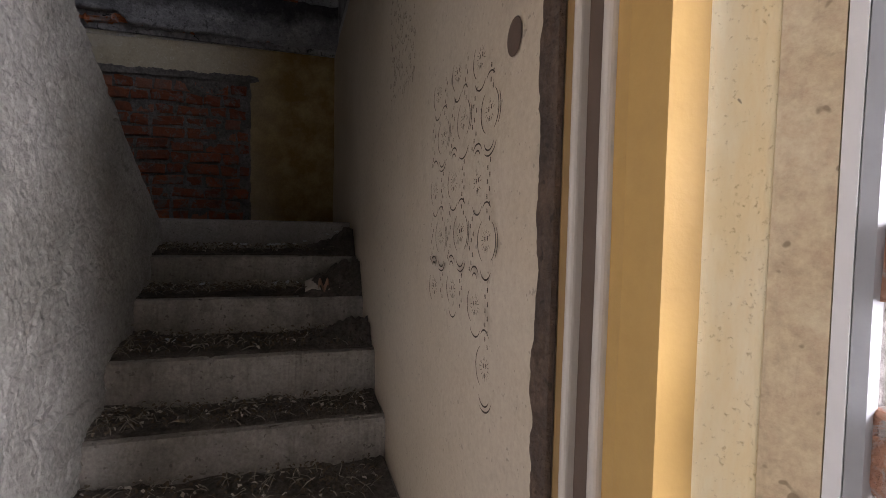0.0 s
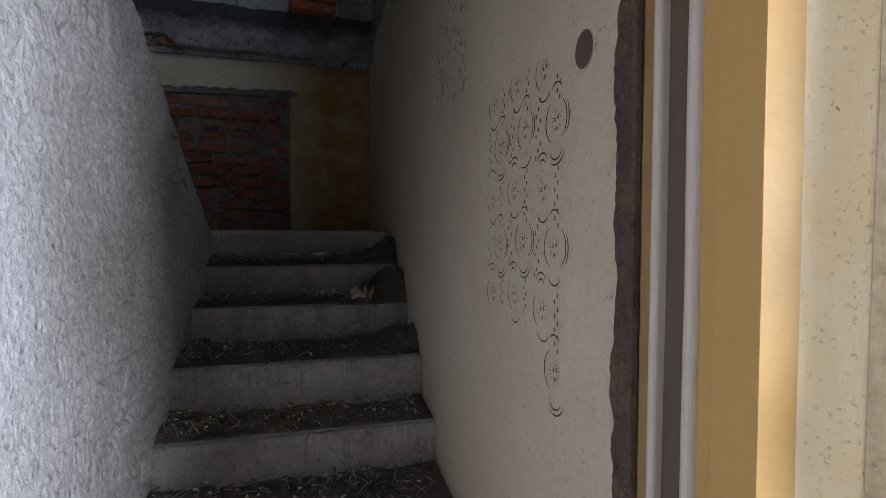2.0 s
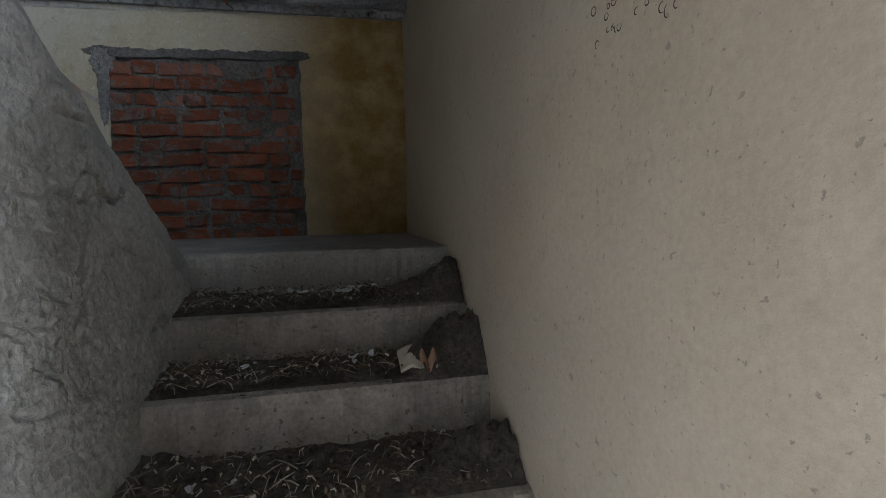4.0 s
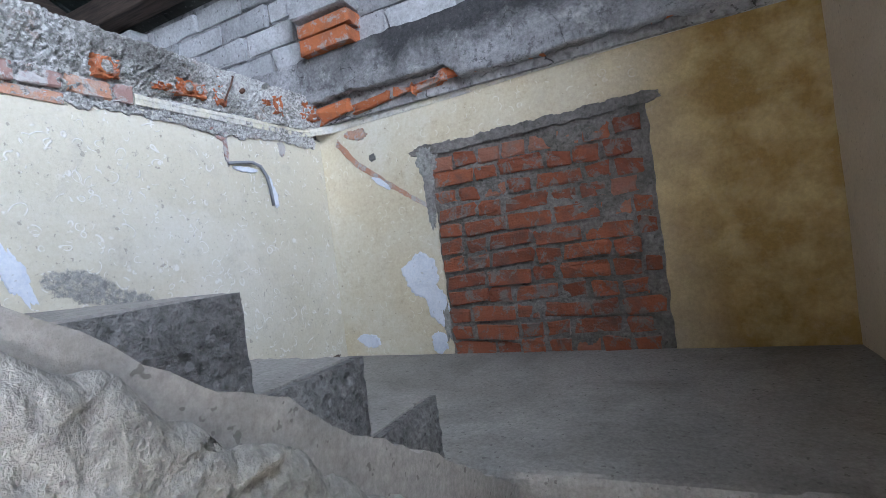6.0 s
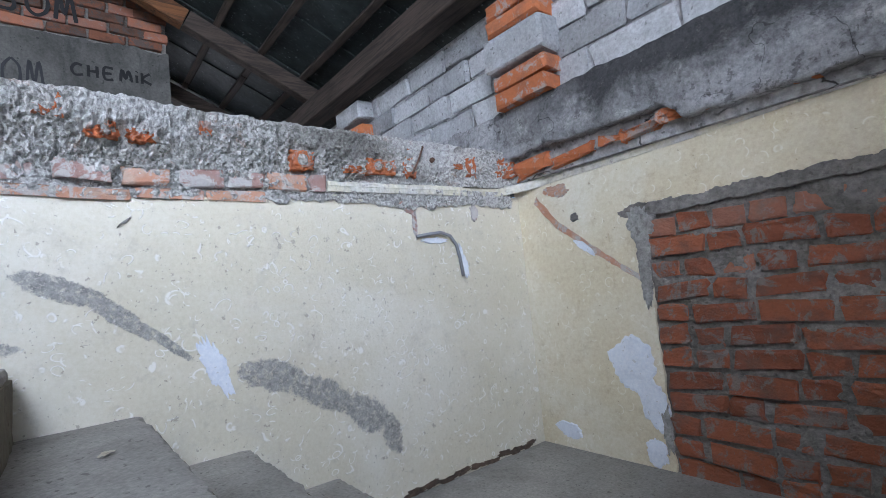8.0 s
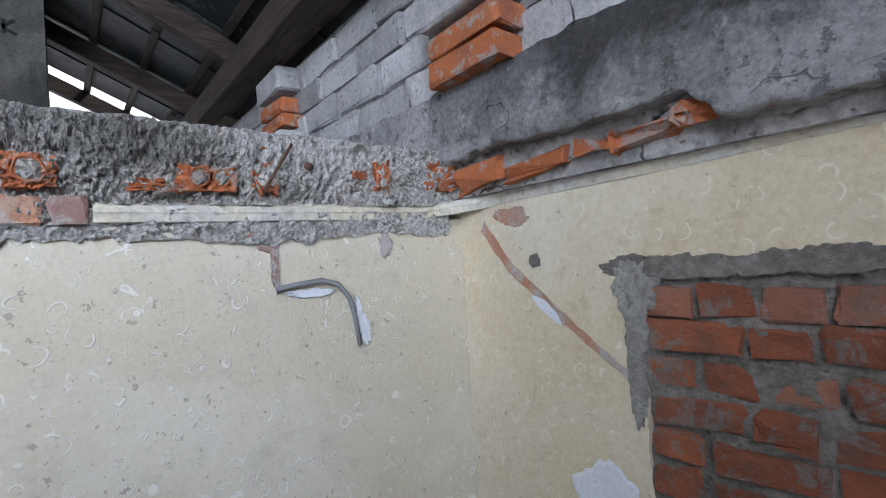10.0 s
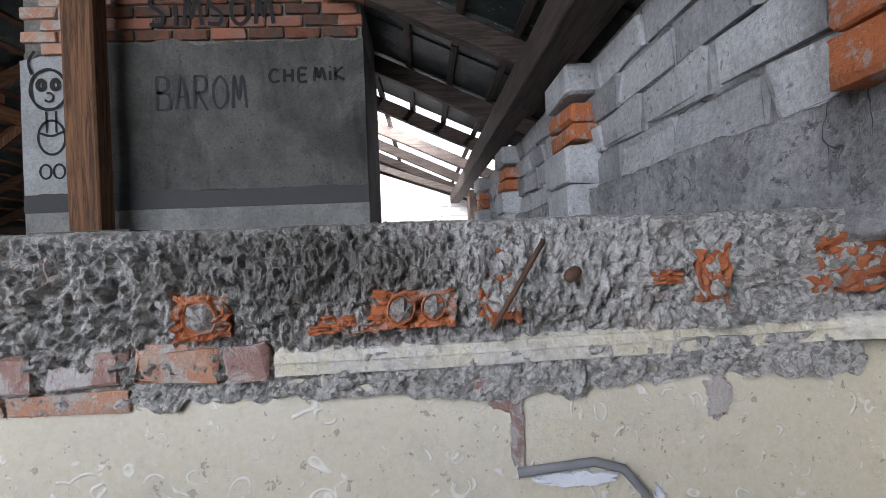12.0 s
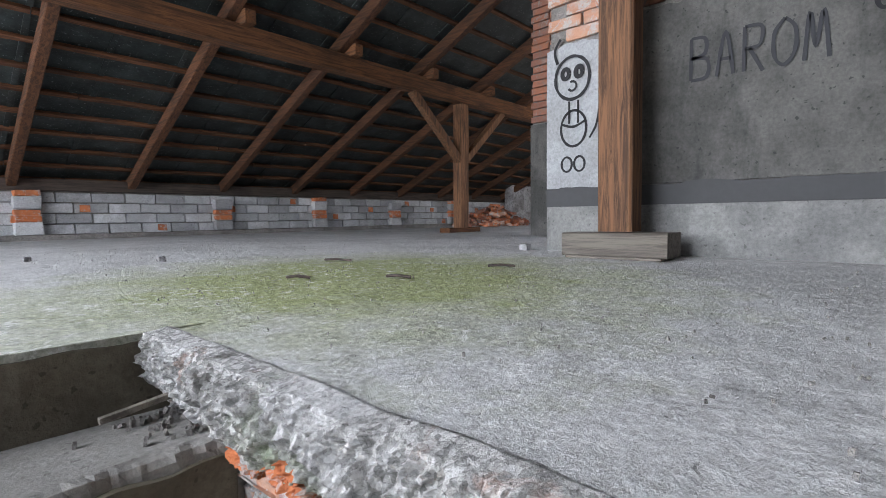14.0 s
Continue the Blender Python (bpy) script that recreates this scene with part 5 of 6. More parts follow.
def window_bricks(wall):
    """Twelve uneven courses in the blocked window."""
    r = random.Random(21)
    full = [brick_mesh("brick", (0.208, 0.06, 0.067), "brick_orange", 500 + i, 0.010) for i in range(9)]
    half = [brick_mesh("brick", (0.110, 0.06, 0.067), "brick_orange", 520 + i, 0.010) for i in range(9)]
    dull = [brick_mesh("brick", (0.110, 0.05, 0.066), "brick_old", 540 + i, 0.007) for i in range(3)]
    z = 1.452
    for j in range(12):
        x = -1.668
        k = j % 3
        while x < -0.70:
            long = r.random() < (0.42 if j in (2, 4, 7, 10) else 0.25)
            w = 0.215 if long else 0.115
            if x + w > -0.645:
                w = -0.645 - x
                if w < 0.06:
                    break
                me, sc = r.choice(half), (w / 0.115, 1, 1)
            else:
                me, sc = (r.choice(full), None) if long else (r.choice(dull) if r.random() < 0.22 else r.choice(half), None)
            lay("brick", me, wall, x + w / 2, NORTH + 0.027 + r.uniform(-0.006, 0.012), z + r.uniform(-0.005, 0.005), r.uniform(-1.5, 1.5), r.uniform(-2.2, 2.2), 0, sc)
            x += w + r.uniform(0.010, 0.020)
        z += 0.0875


def attic_blocks(wall):
    r = random.Random(31)
    blocks = [brick_mesh("block", (0.366, 0.08, 0.122), "cinder_block", 600 + i, 0.014) for i in range(9)]
    for j in range(4):
        x = -8.4 + (0.19 if j % 2 else 0)
        while x < 1.3:
            lay("block", r.choice(blocks), wall, x + 0.19, 4.80 + r.uniform(-0.006, 0.006), 3.185 + j * 0.138 + r.uniform(-0.005, 0.005), r.uniform(-1.2, 1.2), r.uniform(-1.1, 1.1))
            x += 0.389
    ob = [brick_mesh("brick", (0.325, 0.14, 0.075), "brick_bright", 620 + i, 0.010) for i in range(3)]
    gb = [brick_mesh("block", (0.37, 0.17, 0.17), "cinder_block", 630 + i, 0.007) for i in range(3)]
    for i, xc in enumerate((-0.45, -2.13, -3.80, -5.50, -7.18)):
        dz = 0.0 if i < 2 else 0.22
        if dz:
            lay("block", gb[0], wall, xc, 4.715, 3.225, 0, 0, 0, (1, 1, 1.0))
            lay("block", gb[1], wall, xc, 4.715, 3.05, 0, 0, 0, (1, 1, 1.0))
        lay("brick", ob[i % 3], wall, xc, 4.728, 3.145 + dz, r.uniform(-2, 2))
        lay("brick", ob[(i + 1) % 3], wall, xc + 0.005, 4.73, 3.236 + dz, r.uniform(-2, 2), 0.6)
        lay("block", gb[(i + 2) % 3], wall, xc, 4.72, 3.375 + dz, r.uniform(-1, 1), 0, 0, (1, 1, 1 if not dz else 0.8))
        if not dz:
            lay("brick", ob[(i + 2) % 3], wall, xc + 0.01, 4.72, 3.51, 1)
            lay("brick", ob[i % 3], wall, xc, 4.722, 3.60, -1)
    # broken clay bricks in the joint above the cornice
    x = -2.30
    k = 0
    while x < -0.25:
        L = r.uniform(0.08, 0.24)
        me = brick_mesh("brick", (L, 0.07, (0.07 if k == 0 else 0.028 + 0.022 * r.random())), "brick_bright", 640 + k, 0.017)
        lay("brick", me, wall, x + L / 2, 4.790 + r.uniform(-0.010, 0.012), 2.806 + r.uniform(-0.012, 0.012) + 0.004 * k, r.uniform(-4, 4), r.uniform(-5, 2), r.uniform(-8, 8))
        x += L + (r.uniform(-0.01, 0.05) if x < -1.6 else r.uniform(0.0, 0.25))
        k += 1


def stroke(bm, pts, w, plane_x, up_fac=1.0):
    """A sprayed line on a wall that faces +x; pts are (y, z)."""
    fine = []
    n = len(pts)
    for i in range(n - 1):
        p0, p1, p2, p3 = (Vector((*pts[max(0, min(n - 1, i + k))], 0)) for k in (-1, 0, 1, 2))
        for s in range(6):
            t = s / 6
            fine.append(0.5 * ((2 * p1) + (p2 - p0) * t + (2 * p0 - 5 * p1 + 4 * p2 - p3) * t * t + (3 * p1 - p0 - 3 * p2 + p3) * t ** 3))
    fine.append(Vector((*pts[-1], 0)))
    a, b = [], []
    for i, p in enumerate(fine):
        d = (fine[min(i + 1, len(fine) - 1)] - fine[max(0, i - 1)])
        d = d.normalized() if d.length > 1e-6 else Vector((1, 0, 0))
        s = Vector((-d.y, d.x, 0)) * w / 2 * (1 + 0.3 * noise.noise(p * 20))
        for store, q in ((a, p + s), (b, p - s)):
            store.append(bm.verts.new((plane_x, q.x, q.y)))
    for i in range(len(fine) - 1):
        bm.faces.new((a[i], a[i + 1], b[i + 1], b[i]))


GLYPHS = {
    "B": [[(0, 0), (0, 1)], [(0, 1), (0.6, 0.95), (0.6, 0.6), (0, 0.52)], [(0, 0.52), (0.7, 0.45), (0.7, 0.05), (0, 0)]],
    "A": [[(0, 0), (0.35, 1.0), (0.7, 0)], [(0.15, 0.38), (0.6, 0.38)]],
    "R": [[(0, 0), (0, 1)], [(0, 1), (0.65, 0.95), (0.6, 0.55), (0, 0.5)], [(0.2, 0.5), (0.75, -0.05)]],
    "O": [[(0.4, 1), (0.02, 0.7), (0.05, 0.2), (0.4, 0), (0.78, 0.25), (0.78, 0.75), (0.4, 1)]],
    "M": [[(0, 0), (0.15, 1), (0.38, 0.25), (0.62, 1), (0.85, 0)]],
    "C": [[(0.7, 0.9), (0.3, 1), (0, 0.55), (0.2, 0.05), (0.75, 0.12)]],
    "H": [[(0, 0), (0, 1)], [(0.6, 0), (0.6, 1)], [(0, 0.5), (0.6, 0.52)]],
    "E": [[(0.6, 1), (0, 0.98), (0, 0.02), (0.6, 0)], [(0, 0.5), (0.5, 0.52)]],
    "I": [[(0.1, 0), (0.1, 0.75)], [(0.1, 0.95), (0.12, 1.05)]],
    "K": [[(0, 0), (0, 1)], [(0.6, 1), (0.02, 0.45), (0.7, 0.0)]],
    "S": [[(0.65, 0.9), (0.3, 1.02), (0.05, 0.75), (0.6, 0.4), (0.55, 0.05), (0.0, 0.05)]],
    "i": [[(0.1, 0), (0.1, 0.7)], [(0.08, 1.0), (0.14, 1.08)]],
}


def chimney():
    """The great masonry stack: rendered below, bare brick above, with sprayed writing."""
    X, y0, y1 = -4.78, 1.44, 3.65
    ch = finish(empty("chimney_stack", X, 2.5, ATTIC), "large grey-rendered brick chimney stack with sprayed writing", "chimney")
    bm = bmesh.new()
    box(bm, (X - 1.0, y0 + 0.012, ATTIC + 0.001), (X - 0.03, y1 - 0.012, 5.0))
    keep(part("core", bm, "mortar"), ch)

    def coat(name, a, b, z0, z1, off, material, label, ragged=0.0, amp=0.004):
        bm = bmesh.new()

        def at(u, v):
            y, z = a + (b - a) * u, z0 + (z1 - z0) * v
            if v == 1 and ragged:
                z += ragged * noise.noise((y * 4, 0, 7)) + ragged * 0.5 * noise.noise((y * 15, 0, 7))
            return (X + off + fbm((y, z, 1), 3) * amp, y, z)
        sheet(bm, 60, 40, at, (-0.045, 0, 0))
        return keep(part(name, bm, material, None, label), ch)
    coat("render_foot", y0 + 0.005, y1, ATTIC + 0.001, 3.205, 0.006, "chimney_foot", "pale grey rendered foot")
    coat("dark_band", y0 + 0.004, y1, 3.206, 3.32, 0.013, "tar_band", "dark tarred band", 0.022)
    coat("render", 1.99, y1 - 0.002, 3.322, 4.29, 0.0, "chimney_render", "smoky dark grey render", 0.05)
    coat("light_render", y0, 1.985, 3.322, 4.20, 0.002, "chimney_light_render", "light grey render with drawing", 0.05)
    # side faces of the rendering
    bm = bmesh.new()
    box(bm, (X - 0.95, y0 + 0.003, ATTIC + 0.002), (X - 0.03, y0 + 0.013, 4.25))
    keep(part("side_render", bm, "chimney_render"), ch)
    bm = bmesh.new()
    box(bm, (X - 0.95, y1 - 0.012, ATTIC + 0.002), (X - 0.03, y1 - 0.002, 4.3))
    keep(part("side_render", bm, "chimney_render"), ch)
    r = random.Random(41)
    old = [brick_mesh("brick", (0.06, 0.225, 0.066), "brick_old", 700 + i) for i in range(4)]
    pale = [brick_mesh("brick", (0.06, 0.225, 0.066), "brick_pale", 710 + i) for i in range(4)]
    sooty = [brick_mesh("brick", (0.06, 0.225, 0.066), "brick_sooty", 730 + i) for i in range(4)]
    for j in range(11):
        z = 4.19 + j * 0.078
        y = y0 + (0.125 if j % 2 else 0.0)
        while y < y1 - 0.1:
            yc = min(y + 0.118, y1 - 0.115)
            if z > 4.30 or yc < 1.86 and z > 4.2:
                keep(lay("brick", r.choice(pale if yc < 2.02 else old if r.random() < 0.3 else sooty), None, X - 0.032 + r.uniform(-0.003, 0.004), yc, z), ch)
            y += 0.242

    def word(text, y, z, h, w, thick, material, slope=0.0):
        for c in text:
            bm = bmesh.new()
            for s in GLYPHS[c]:
                stroke(bm, [(y + a * w, z + b * h + slope * (y + a * w)) for a, b in s], thick, X + 0.0065)
            keep(part("sprayed_letter", bm, material, None, "sprayed " + ("black" if material == "spray_black" else "dark grey") + " letter"), ch)
            y += w * (0.5 if c in "iI" else 1.12)
    word("BAROM", 2.30, 3.85, 0.215, 0.108, 0.017, "spray_grey")
    word("CHEMiK", 3.03, 3.95, 0.085, 0.086, 0.019, "spray_black", 0.02)
    word("SIMSOM", 2.27, 4.40, 0.19, 0.137, 0.024, "spray_black")
    # a simple sprayed figure of rings
    bm = bmesh.new()

    def ring(cy, cz, ry, rz, w, a0=0, a1=360):
        stroke(bm, [(cy + ry * math.cos(radians(a0 + (a1 - a0) * k / 12)), cz + rz * math.sin(radians(a0 + (a1 - a0) * k / 12))) for k in range(13)], w, X + 0.0085)
    ring(1.62, 4.0, 0.115, 0.13, 0.02)
    ring(1.63, 3.69, 0.085, 0.11, 0.016)
    ring(1.585, 3.47, 0.035, 0.045, 0.014)
    ring(1.67, 3.47, 0.035, 0.045, 0.014)
    ring(1.575, 4.03, 0.022, 0.03, 0.03)
    ring(1.665, 4.03, 0.022, 0.03, 0.03)
    ring(1.62, 3.95, 0.028, 0.028, 0.014, 120, -150)
    stroke(bm, [(1.555, 3.72), (1.63, 3.70), (1.71, 3.73)], 0.016, X + 0.0085)
    stroke(bm, [(1.52, 4.10), (1.50, 4.18), (1.54, 4.25)], 0.018, X + 0.0085)
    stroke(bm, [(1.60, 3.86), (1.60, 3.72)], 0.014, X + 0.0085)
    stroke(bm, [(1.66, 3.86), (1.66, 3.72)], 0.014, X + 0.0085)
    stroke(bm, [(1.735, 3.62), (1.78, 3.70), (1.80, 3.82)], 0.014, X + 0.0085)
    keep(part("sprayed_drawing", bm, "spray_black", None, "black sprayed drawing of rings"), ch)

    # second stack further back
    ch2 = finish(empty("chimney_stack", -7.3, 0.3, ATTIC), "narrow sooty brick chimney with dark render", "chimney")
    bm = bmesh.new()
    box(bm, (-7.6, 0.0, ATTIC + 0.001), (-6.9, 0.75, 4.2))
    keep(part("render", bm, "chimney_render"), ch2)
    bm = bmesh.new()
    box(bm, (-7.58, 0.02, 4.2), (-6.925, 0.73, 5.95))
    keep(part("core", bm, "mortar"), ch2)
    me = [brick_mesh("brick", (0.05, 0.225, 0.066), "brick_old", 720 + i) for i in range(3)]
    for j in range(20):
        for i in range(3):
            keep(lay("brick", me[(i + j) % 3], None, -6.915, 0.125 + i * 0.24 + (0.02 if j % 2 else 0), 4.25 + j * 0.08), ch2)


def post_and_braces():
    strut = finish(empty("timber_post", -4.5, 2.03, 3.065), "weathered brown timber post beside the chimney", "post")
    bm = bmesh.new()
    beam(bm, (-4.52, 2.03, 3.062), (-4.52, 2.02, 5.2), 0.15, 0.185, (0, 1, 0), 0.012)
    keep(part("shaft", bm, "timber_z"), strut)
    sill = finish(empty("sill_block", -4.5, 2.03, ATTIC), "grey weathered timber block under the post", "timber block")
    bm = bmesh.new()
    beam(bm, (-4.50, 1.755, 2.997), (-4.50, 2.315, 2.997), 0.21, 0.125, (0, 0, 1), 0.008)
    keep(part("block", bm, "grey_timber"), sill)
    bm = bmesh.new()
    box(bm, (-4.60, 1.78, ATTIC + 0.001), (-4.385, 2.29, ATTIC + 0.014), 0.003)
    keep(part("packing", bm, "grey_timber"), sill)
    for k, px in enumerate((-7.6, -12.4, 0.6)):
        post = finish(empty("braced_post", px, -1.65, ATTIC), "brown timber post with two braces carrying the purlin", "post", "purlin posts")
        bm = bmesh.new()
        beam(bm, (px, -1.65, ATTIC + 0.06), (px, -1.63, 4.80), 0.17, 0.17, (0, 1, 0), 0.01)
        keep(part("shaft", bm, "timber_z"), post)
        bm = bmesh.new()
        beam(bm, (px - 0.36, -1.66, ATTIC + 0.035), (px + 0.36, -1.66, ATTIC + 0.035), 0.2, 0.066, (0, 0, 1), 0.008)
        keep(part("foot", bm, "timber_x"), post)
        for s in (-1, 1):
            bm = bmesh.new()
            beam(bm, (px + s * 0.06, -1.63, 3.98), (px + s * 1.02, -1.62, 4.82), 0.10, 0.11, (0, 1, 0), 0.008)
            keep(part("brace", bm, "timber_z"), post)


def attic_south_wall():
    bm = bmesh.new()
    box(bm, (-14.5, -5.07, 2.70), (3.5, -4.86, 3.55))
    box(bm, (-14.5, -4.86, 2.72), (3.5, -4.66, 2.985))
    wall = finish(part("wall_attic_south", bm, "mortar"), "low grey cinder-block eaves wall with brick-banded piers", "wall", kind="structure")
    r = random.Random(51)
    blocks = [brick_mesh("block", (0.375, 0.08, 0.125), "cinder_block", 800 + i, 0.007) for i in range(5)]
    for j in range(4):
        x = -14.0 + (0.19 if j % 2 else 0)
        while x < -0.8:
            lay("block", r.choice(blocks), wall, x + 0.19, -4.845 + r.uniform(-0.008, 0.008), 3.052 + j * 0.137, 0, r.uniform(-0.8, 0.8))
            x += 0.39
    bb = [brick_mesh("brick", (0.25, 0.14, 0.07), "brick_bright", 810 + i) for i in range(3)]
    gb = [brick_mesh("block", (0.28, 0.15, 0.16), "cinder_block", 820 + i) for i in range(2)]
    for i, x in enumerate((-1.1, -3.0, -5.4, -7.2, -9.1, -11.0)):
        lay("block", gb[0], wall, x, -4.77, 3.07)
        lay("brick", bb[i % 3], wall, x, -4.77, 3.19)
        lay("brick", bb[(i + 1) % 3], wall, x + 0.01, -4.77, 3.268)
        lay("block", gb[1], wall, x, -4.77, 3.39)
        if i % 2:
            lay("brick", bb[(i + 2) % 3], wall, x, -4.77, 3.51, 4, 3)
    for i in range(14):
        lay("brick", bb[i % 3], wall, -2.0 - i * 0.9 + r.uniform(-0.3, 0.3), -4.835, 3.05 + 0.137 * r.randrange(4), 0, 0, 0, (0.45, 0.7, 1.3))
    # heap of salvaged bricks
    heap = finish(empty("brick_pile", -11.6, -4.0, ATTIC), "loose heap of old orange bricks on the attic floor", "brick pile")
    me = [brick_mesh("brick", (0.25, 0.12, 0.065), m, 840 + i) for i, m in enumerate(("brick_orange", "brick_pale", "brick_bright", "brick_old"))]
    for i in range(130):
        a, q = r.uniform(0, math.tau), r.random() ** 0.6
        h = max(0.0, 0.62 * (1 - q)) * r.random()
        keep(lay("brick", r.choice(me), None, -11.6 + 1.15 * q * math.cos(a), -4.0 + 0.65 * q * math.sin(a), ATTIC + 0.04 + h, r.uniform(0, 180), r.uniform(-25, 25), r.uniform(-25, 25)), heap)
    solid("wall_attic_back", (-14.4, -4.6, ATTIC), (-13.0, -4.35, 4.4), "grey_render", "grey rendered wall at the attic's far end", category="wall")


def far_opening():
    """The bright end beyond the chimney: a whitewashed brick wall under bare battens and sky."""
    bm = bmesh.new()
    pts = [(1.9, ATTIC - 0.2), (5.9, ATTIC - 0.2), (5.9, 3.35), (1.9, 4.75)]
    f = [bm.verts.new((-10.3, y, z)) for y, z in pts]
    b = [bm.verts.new((-10.6, y, z)) for y, z in pts]
    bm.faces.new(f)
    bm.faces.new(b[::-1])
    for k in range(4):
        bm.faces.new((f[k], f[(k + 1) % 4], b[(k + 1) % 4], b[k]))
    wall = finish(part("wall_whitewashed", bm, "white_brickwork"), "sunlit whitewashed brick wall under the open roof", "wall", kind="structure")
    r = random.Random(61)
    me = [brick_mesh("brick", (0.05, 0.24, 0.07), "white_brickwork", 900 + i) for i in range(3)]
    for j in range(9):
        for i in range(8):
            y, z = 3.05 + i * 0.26 + (0.13 if j % 2 else 0), 3.0 + j * 0.085
            if z < 4.70 - (y - 1.9) * 0.35 - 0.06:
                lay("brick", r.choice(me), wall, -10.292, y, z)
    bm = bmesh.new()
    beam(bm, (-10.25, 1.9, 4.85), (-10.25, 6.0, 3.42), 0.12, 0.1)
    finish(part("verge_board", bm, "grey_timber"), "pale weathered verge board over the whitewashed wall", "board")
    # end pier of the block wall
    bm = bmesh.new()
    box(bm, (-8.62, 4.66, ATTIC), (-8.30, 5.07, 3.69), 0.01)
    finish(part("end_pier", bm, "torn_masonry"), "brown masonry pier ending the block wall", "pier", kind="structure")
    # a charred branch on the sill of the open end
    bm = bmesh.new()
    tube(bm, [(-6.98, 3.80 + 0.11 * k, ATTIC + 0.045 + 0.012 * math.sin(k * 2.1)) for k in range(9)], 0.04, 8)
    finish(part("branch", bm, "sooty_timber_y"), "dark thick branch lying on the attic floor", "branch")
    # weeds on the sill
    bm = bmesh.new()
    for i in range(45):
        x, y = -8.95 + r.uniform(-0.2, 0.2), 4.35 + r.uniform(-0.25, 0.25)
        h = r.uniform(0.04, 0.13)
        a = r.uniform(0, math.tau)
        lean = Vector((math.cos(a), math.sin(a), 0)) * h * 0.6
        p = Vector((x, y, ATTIC - 0.01))
        s = Vector((-math.sin(a), math.cos(a), 0)) * 0.006
        v = [bm.verts.new(q) for q in (p - s, p + s, p + lean * 0.6 + s * 1.6 + Vector((0, 0, h * 0.7)), p + lean + Vector((0, 0, h)))]
        bm.faces.new(v)
    finish(part("weeds", bm, "foliage"), "small green weeds at the wall foot", "weeds", kind="stuff")


def litter():
    """Dirt, leaves and paper on the lower treads and crumbs on the attic floor."""
    r = random.Random(71)
    treads = [(*LOWER[i], (LOWER[i + 1][0] if i + 1 < len(LOWER) else 3.65)) for i in range(len(LOWER))]
    for i, (y, z, yb) in enumerate(treads):
        bm = bmesh.new()

        def heap(u, v):
            x, yy = -0.975 + 0.97 * u, y + 0.035 + (yb - y - 0.04) * v
            edge = min(1.0, v * 3.0) * (0.4 + 0.6 * v)
            h = 0.006 + (0.03 * (0.5 + 0.5 * fbm((x, yy, i), 5)) + 0.012 * fbm((x, yy, i + 9), 30)) * edge + 0.02 * max(0, 1 - u * 6) * edge
            return (x, yy, z + max(0.001, h) - (0.012 if v == 0 else 0))
        sheet(bm, 70, 22, heap, (0, 0, -0.004))
        finish(part("dirt_heap", bm, "dust"), "dark dust and rubble lying on a stair tread", "dirt", kind="stuff")
        for name, material, count, size in (("dry_leaves", "dry_leaf", 300, 0.009), ("paper_scraps", "paper", 60, 0.009), ("straw", "straw", 170, 0.026)):
            bm = bmesh.new()
            for k in range(count):
                x = -0.95 + 0.9 * (r.random() ** 1.6 if r.random() < 0.6 else r.random())
                yy = r.uniform(y + 0.03, yb - 0.03)
                c = Vector((x, yy, z + 0.024 + 0.022 * (yy - y) / (yb - y) + r.uniform(-0.008, 0.012)))
                m = Euler((r.uniform(-0.7, 0.7), r.uniform(-0.7, 0.7), r.uniform(0, 6.3))).to_matrix()
                a, b = size * r.uniform(0.4, 1.5), size * (r.uniform(0.15, 0.6) if name != "straw" else 0.05)
                v = [bm.verts.new(c + m @ Vector(q)) for q in ((-a, -b, 0), (0, -b * 1.2, 0.006), (a, -b * 0.4, 0), (a * 0.9, b * 0.5, 0.004), (0, b, 0.008), (-a, b * 0.6, 0))]
                bm.faces.new((v[0], v[1], v[4], v[5]))
                bm.faces.new((v[1], v[2], v[3], v[4]))
            finish(part(name, bm, material), {"dry_leaf": "scattered dry leaves on the stairs", "paper": "torn pale paper scraps on the stairs", "straw": "thin pale straw stalks on the stairs"}[material], "litter", kind="stuff")
    # crushed carton in the corner of a tread
    carton = finish(empty("crushed_carton", -0.17, 3.2, 1.10), "crushed printed cardboard box on the stair tread", "carton")
    bm = bmesh.new()
    sheet(bm, 10, 8, lambda u, v: (-0.27 + 0.16 * u, 3.10 + 0.10 * v, 1.105 + 0.03 * v + 0.015 * math.sin(u * 7) + 0.015 * noise.noise((u * 5, v * 5, 2))), (0, 0, -0.01))
    keep(part("panel", bm, "paper"), carton)
    bm = bmesh.new()
    sheet(bm, 8, 6, lambda u, v: (-0.21 + 0.05 * u, 3.092 + 0.03 * v, 1.11 + 0.03 * v + 0.02 * math.sin(u * 9)), (0, 0.006, 0))
    keep(part("flap", bm, "card_red", None, "red printed flap"), carton)
    for k, (yc, zc, h) in enumerate(((2.90, 0.905, 0.13), (3.21, 1.083, 0.20), (3.49, 1.255, 0.15))):
        bm = bmesh.new()

        def mound(u, v):
            x, y = -0.30 + 0.295 * u, yc - 0.13 + 0.26 * v
            d = math.sin(math.pi * min(1, max(0, v))) * u ** 0.7
            return (x, y, zc + h * d * (0.75 + 0.5 * fbm((x, y, k), 11)) + 0.012 * fbm((x, y, k), 40) * d)
        sheet(bm, 48, 48, mound, (0, 0, -0.01))
        finish(part("rubble_heap", bm, "dust"), "dark rag and rubble heap against the passage wall", "rubble", kind="stuff")
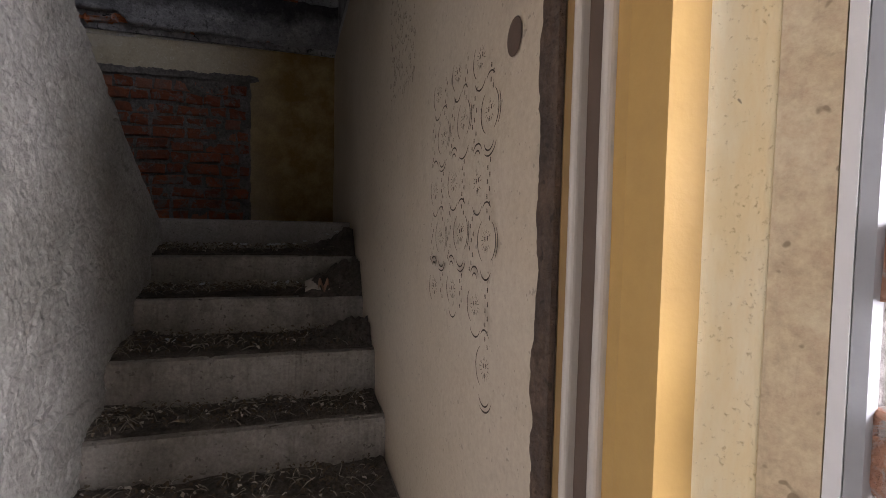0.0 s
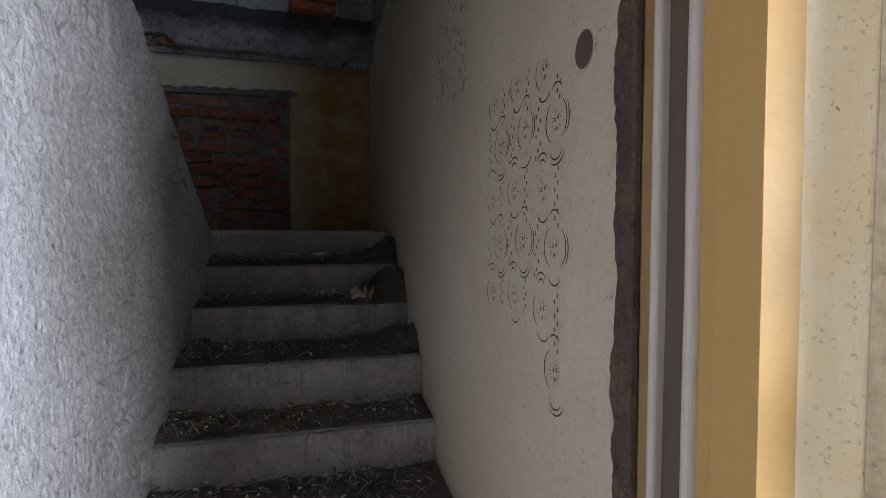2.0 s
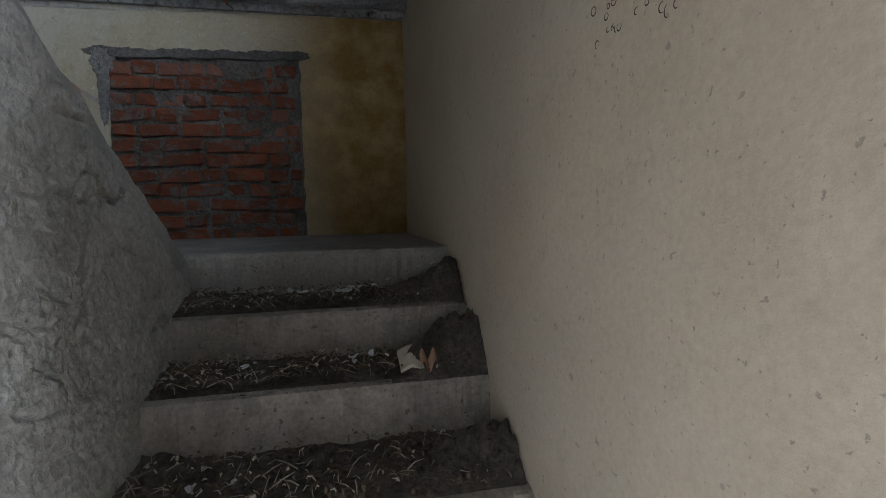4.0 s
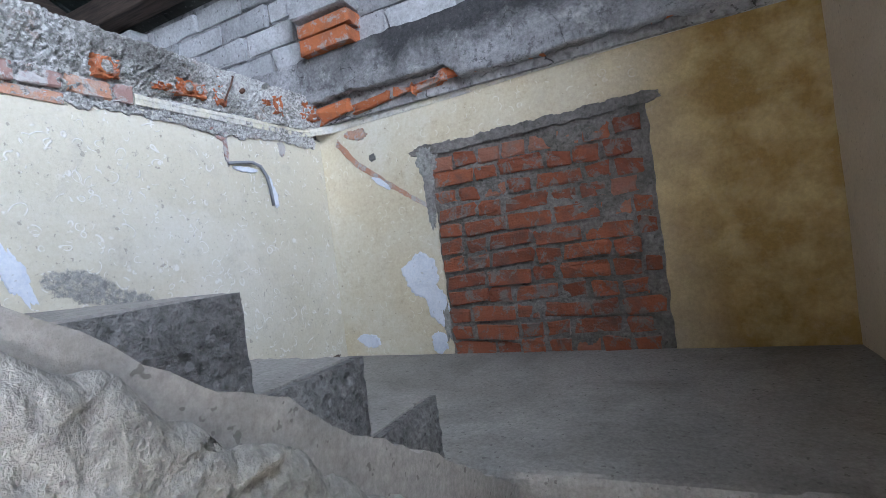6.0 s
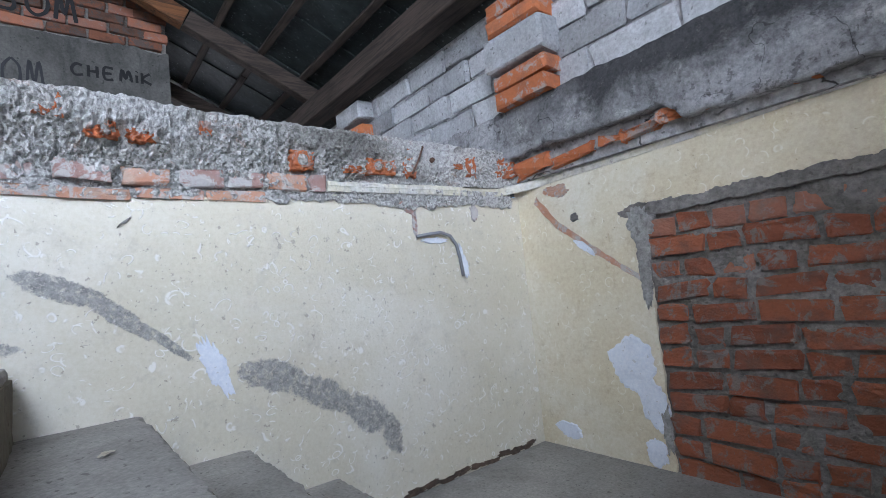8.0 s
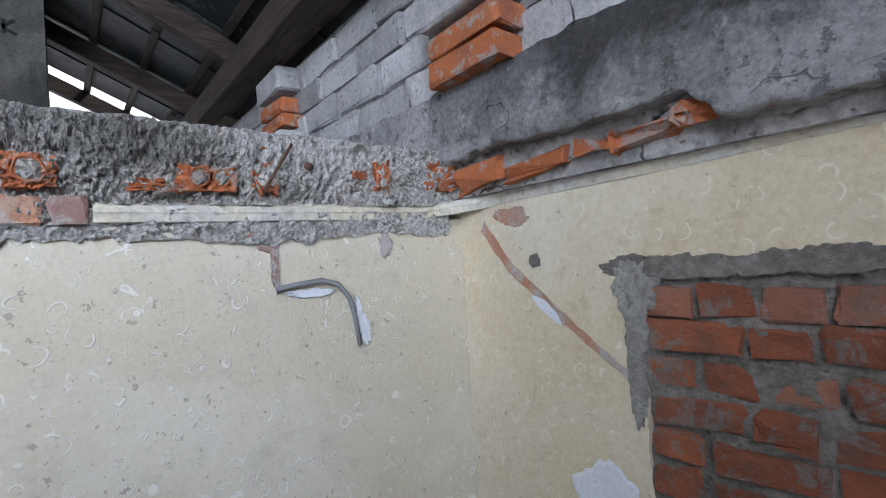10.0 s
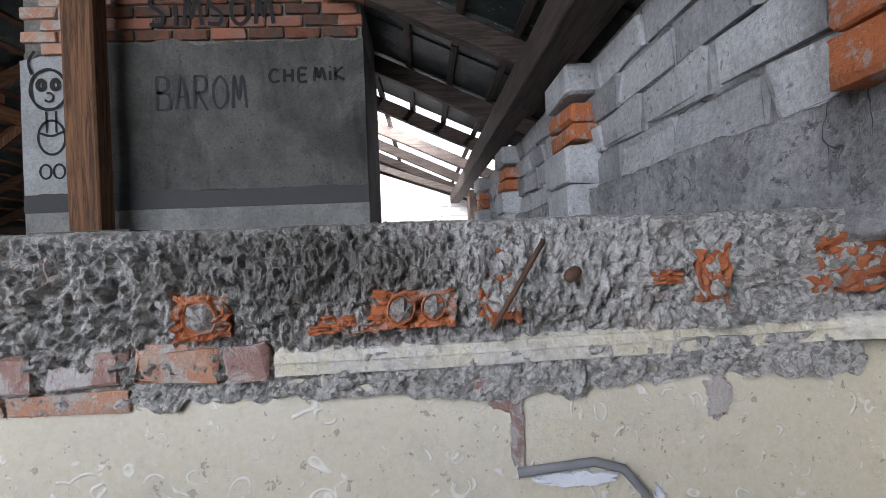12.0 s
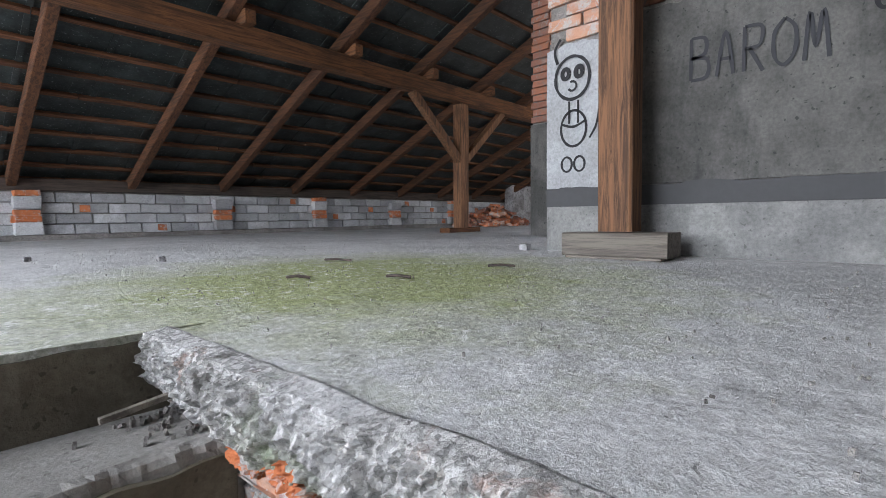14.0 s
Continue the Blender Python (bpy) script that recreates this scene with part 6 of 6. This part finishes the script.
    # pale plastic and glass shards among the dirt
    for k in range(26):
        x, y = r.choice(((-0.12, 3.52), (-0.30, 3.50), (-0.42, 3.46), (-0.62, 3.45), (-0.35, 3.19), (-0.75, 3.16), (-0.80, 2.88)))
        x, y = x + r.uniform(-0.07, 0.07), y + r.uniform(-0.06, 0.06)
        x = min(x, -0.05)
        z = 1.25 if y > 3.335 else 1.078 if y > 3.068 else 0.90
        rise = 0.055 + (0.10 * max(0.0, (x + 0.30) / 0.3))
        a = r.uniform(0.007, 0.019)
        m = Euler((r.uniform(-0.5, 0.5), r.uniform(-0.5, 0.5), r.uniform(0, 6.3))).to_matrix()
        bm = bmesh.new()
        ring = [Vector((a * r.uniform(0.6, 1.3) * math.cos(q), 0.6 * a * r.uniform(0.6, 1.3) * math.sin(q), r.uniform(-0.003, 0.003))) for q in (0, 1.1, 2.3, 3.3, 4.2, 5.4)]
        top = [bm.verts.new(Vector((x, y, z + rise)) + m @ q) for q in ring]
        low = [bm.verts.new(Vector((x, y, z + rise - 0.002)) + m @ q) for q in ring]
        bm.faces.new(top)
        bm.faces.new(low[::-1])
        for q in range(6):
            bm.faces.new((top[q], top[(q + 1) % 6], low[(q + 1) % 6], low[q]))
        finish(part("shard", bm, "shard_white"), "pale broken plastic shard among the stair litter", "shard", "shards on the stairs")
    for x, y, z, s in ((-1.75, 2.66, 2.170, 0.032), (-1.62, 2.70, 2.170, 0.022), (-1.95, 2.97, 1.975, 0.015)):
        bm = bmesh.new()
        sheet(bm, 8, 5, lambda u, v: (x + s * 2 * u, y + s * v + 0.01 * math.sin(u * 5), z + 0.004 + 0.006 * noise.noise((u * 4, v * 4, x))), (0, 0, -0.002))
        finish(part("paper_scrap", bm, "paper"), "torn pale paper scrap on a concrete step", "paper", "paper scraps on the steps")
    # crumbs, sticks and stones in the attic
    bm = bmesh.new()
    for k in range(700):
        x, y = WEST - 0.05 - abs(r.gauss(0, 1.1)), r.uniform(-1.5, 4.6)
        s = r.uniform(0.0015, 0.0045)
        if x < -4.6:
            continue
        m = Matrix.Translation((x, y, ATTIC + 0.004 + s * 0.4)) @ Euler((r.uniform(0, 3), r.uniform(0, 3), r.uniform(0, 3))).to_matrix().to_4x4() @ Matrix.Diagonal((s * 1.6, s, s * 0.7, 1))
        bmesh.ops.create_cube(bm, size=1.0, matrix=m)
    finish(part("crumbs", bm, "mortar"), "scattered concrete crumbs on the attic floor", "rubble", kind="stuff")
    for a, b in (((-3.445, 0.872), (-3.494, 1.041)), ((-3.677, 1.781), (-3.735, 1.887)), ((-3.15, 1.70), (-3.18, 1.80)), ((-2.95, 1.5), (-2.90, 1.42))):
        bm = bmesh.new()
        tube(bm, [(a[0], a[1], ATTIC + 0.012), ((a[0] + b[0]) / 2 + 0.01, (a[1] + b[1]) / 2, ATTIC + 0.018), (b[0], b[1], ATTIC + 0.012)], 0.006, 5)
        finish(part("stick", bm, "sooty_timber_x"), "thin dark stick lying on the attic floor", "stick", "sticks on the floor")
    for x, y, s in ((-4.73, 1.30, 0.045), (-2.42, -0.6, 0.03), (-2.9, 0.1, 0.03)):
        me = brick_mesh("stone", (s, s * 1.3, s * 0.9), "grey_render", int(s * 1000), 0.008)
        finish(lay("stone", me, None, x, y, ATTIC + s * 0.45), "dark lump of rubble on the attic floor", "stone", "stones")
    bm = bmesh.new()
    for k in range(60):
        s = r.uniform(0.003, 0.010)
        m = Matrix.Translation((-2.30 + r.uniform(-0.03, 0.2) * r.random(), 2.06 + r.uniform(-0.07, 0.1), 2.757 + s * 0.4)) @ Euler((r.uniform(0, 3), r.uniform(0, 3), r.uniform(0, 3))).to_matrix().to_4x4() @ Matrix.Diagonal((s * 1.6, s, s * 0.7, 1))
        bmesh.ops.create_cube(bm, size=1.0, matrix=m)
    finish(part("rubble_heap", bm, "mortar"), "small rubble heap in a step corner", "rubble", kind="stuff")
    bm = bmesh.new()
    tube(bm, [(-2.31, 2.02, 2.80), (-2.16, 2.03, 2.785)], 0.008, 5)
    finish(part("stick", bm, "grey_timber"), "pale stick lying on the top step", "stick")


flights()
divider()
passage_wall()
north = end_wall()
west_wall()
slab_edge()
cornice()
attic_floor()
attic_wall = attic_north_wall()
roof()
stairwell_shade_screen()
outer_walls()
door_frame()
attic_south_wall()
far_opening()
chimney()
post_and_braces()
litter()
window_bricks(north)
attic_blocks(attic_wall)
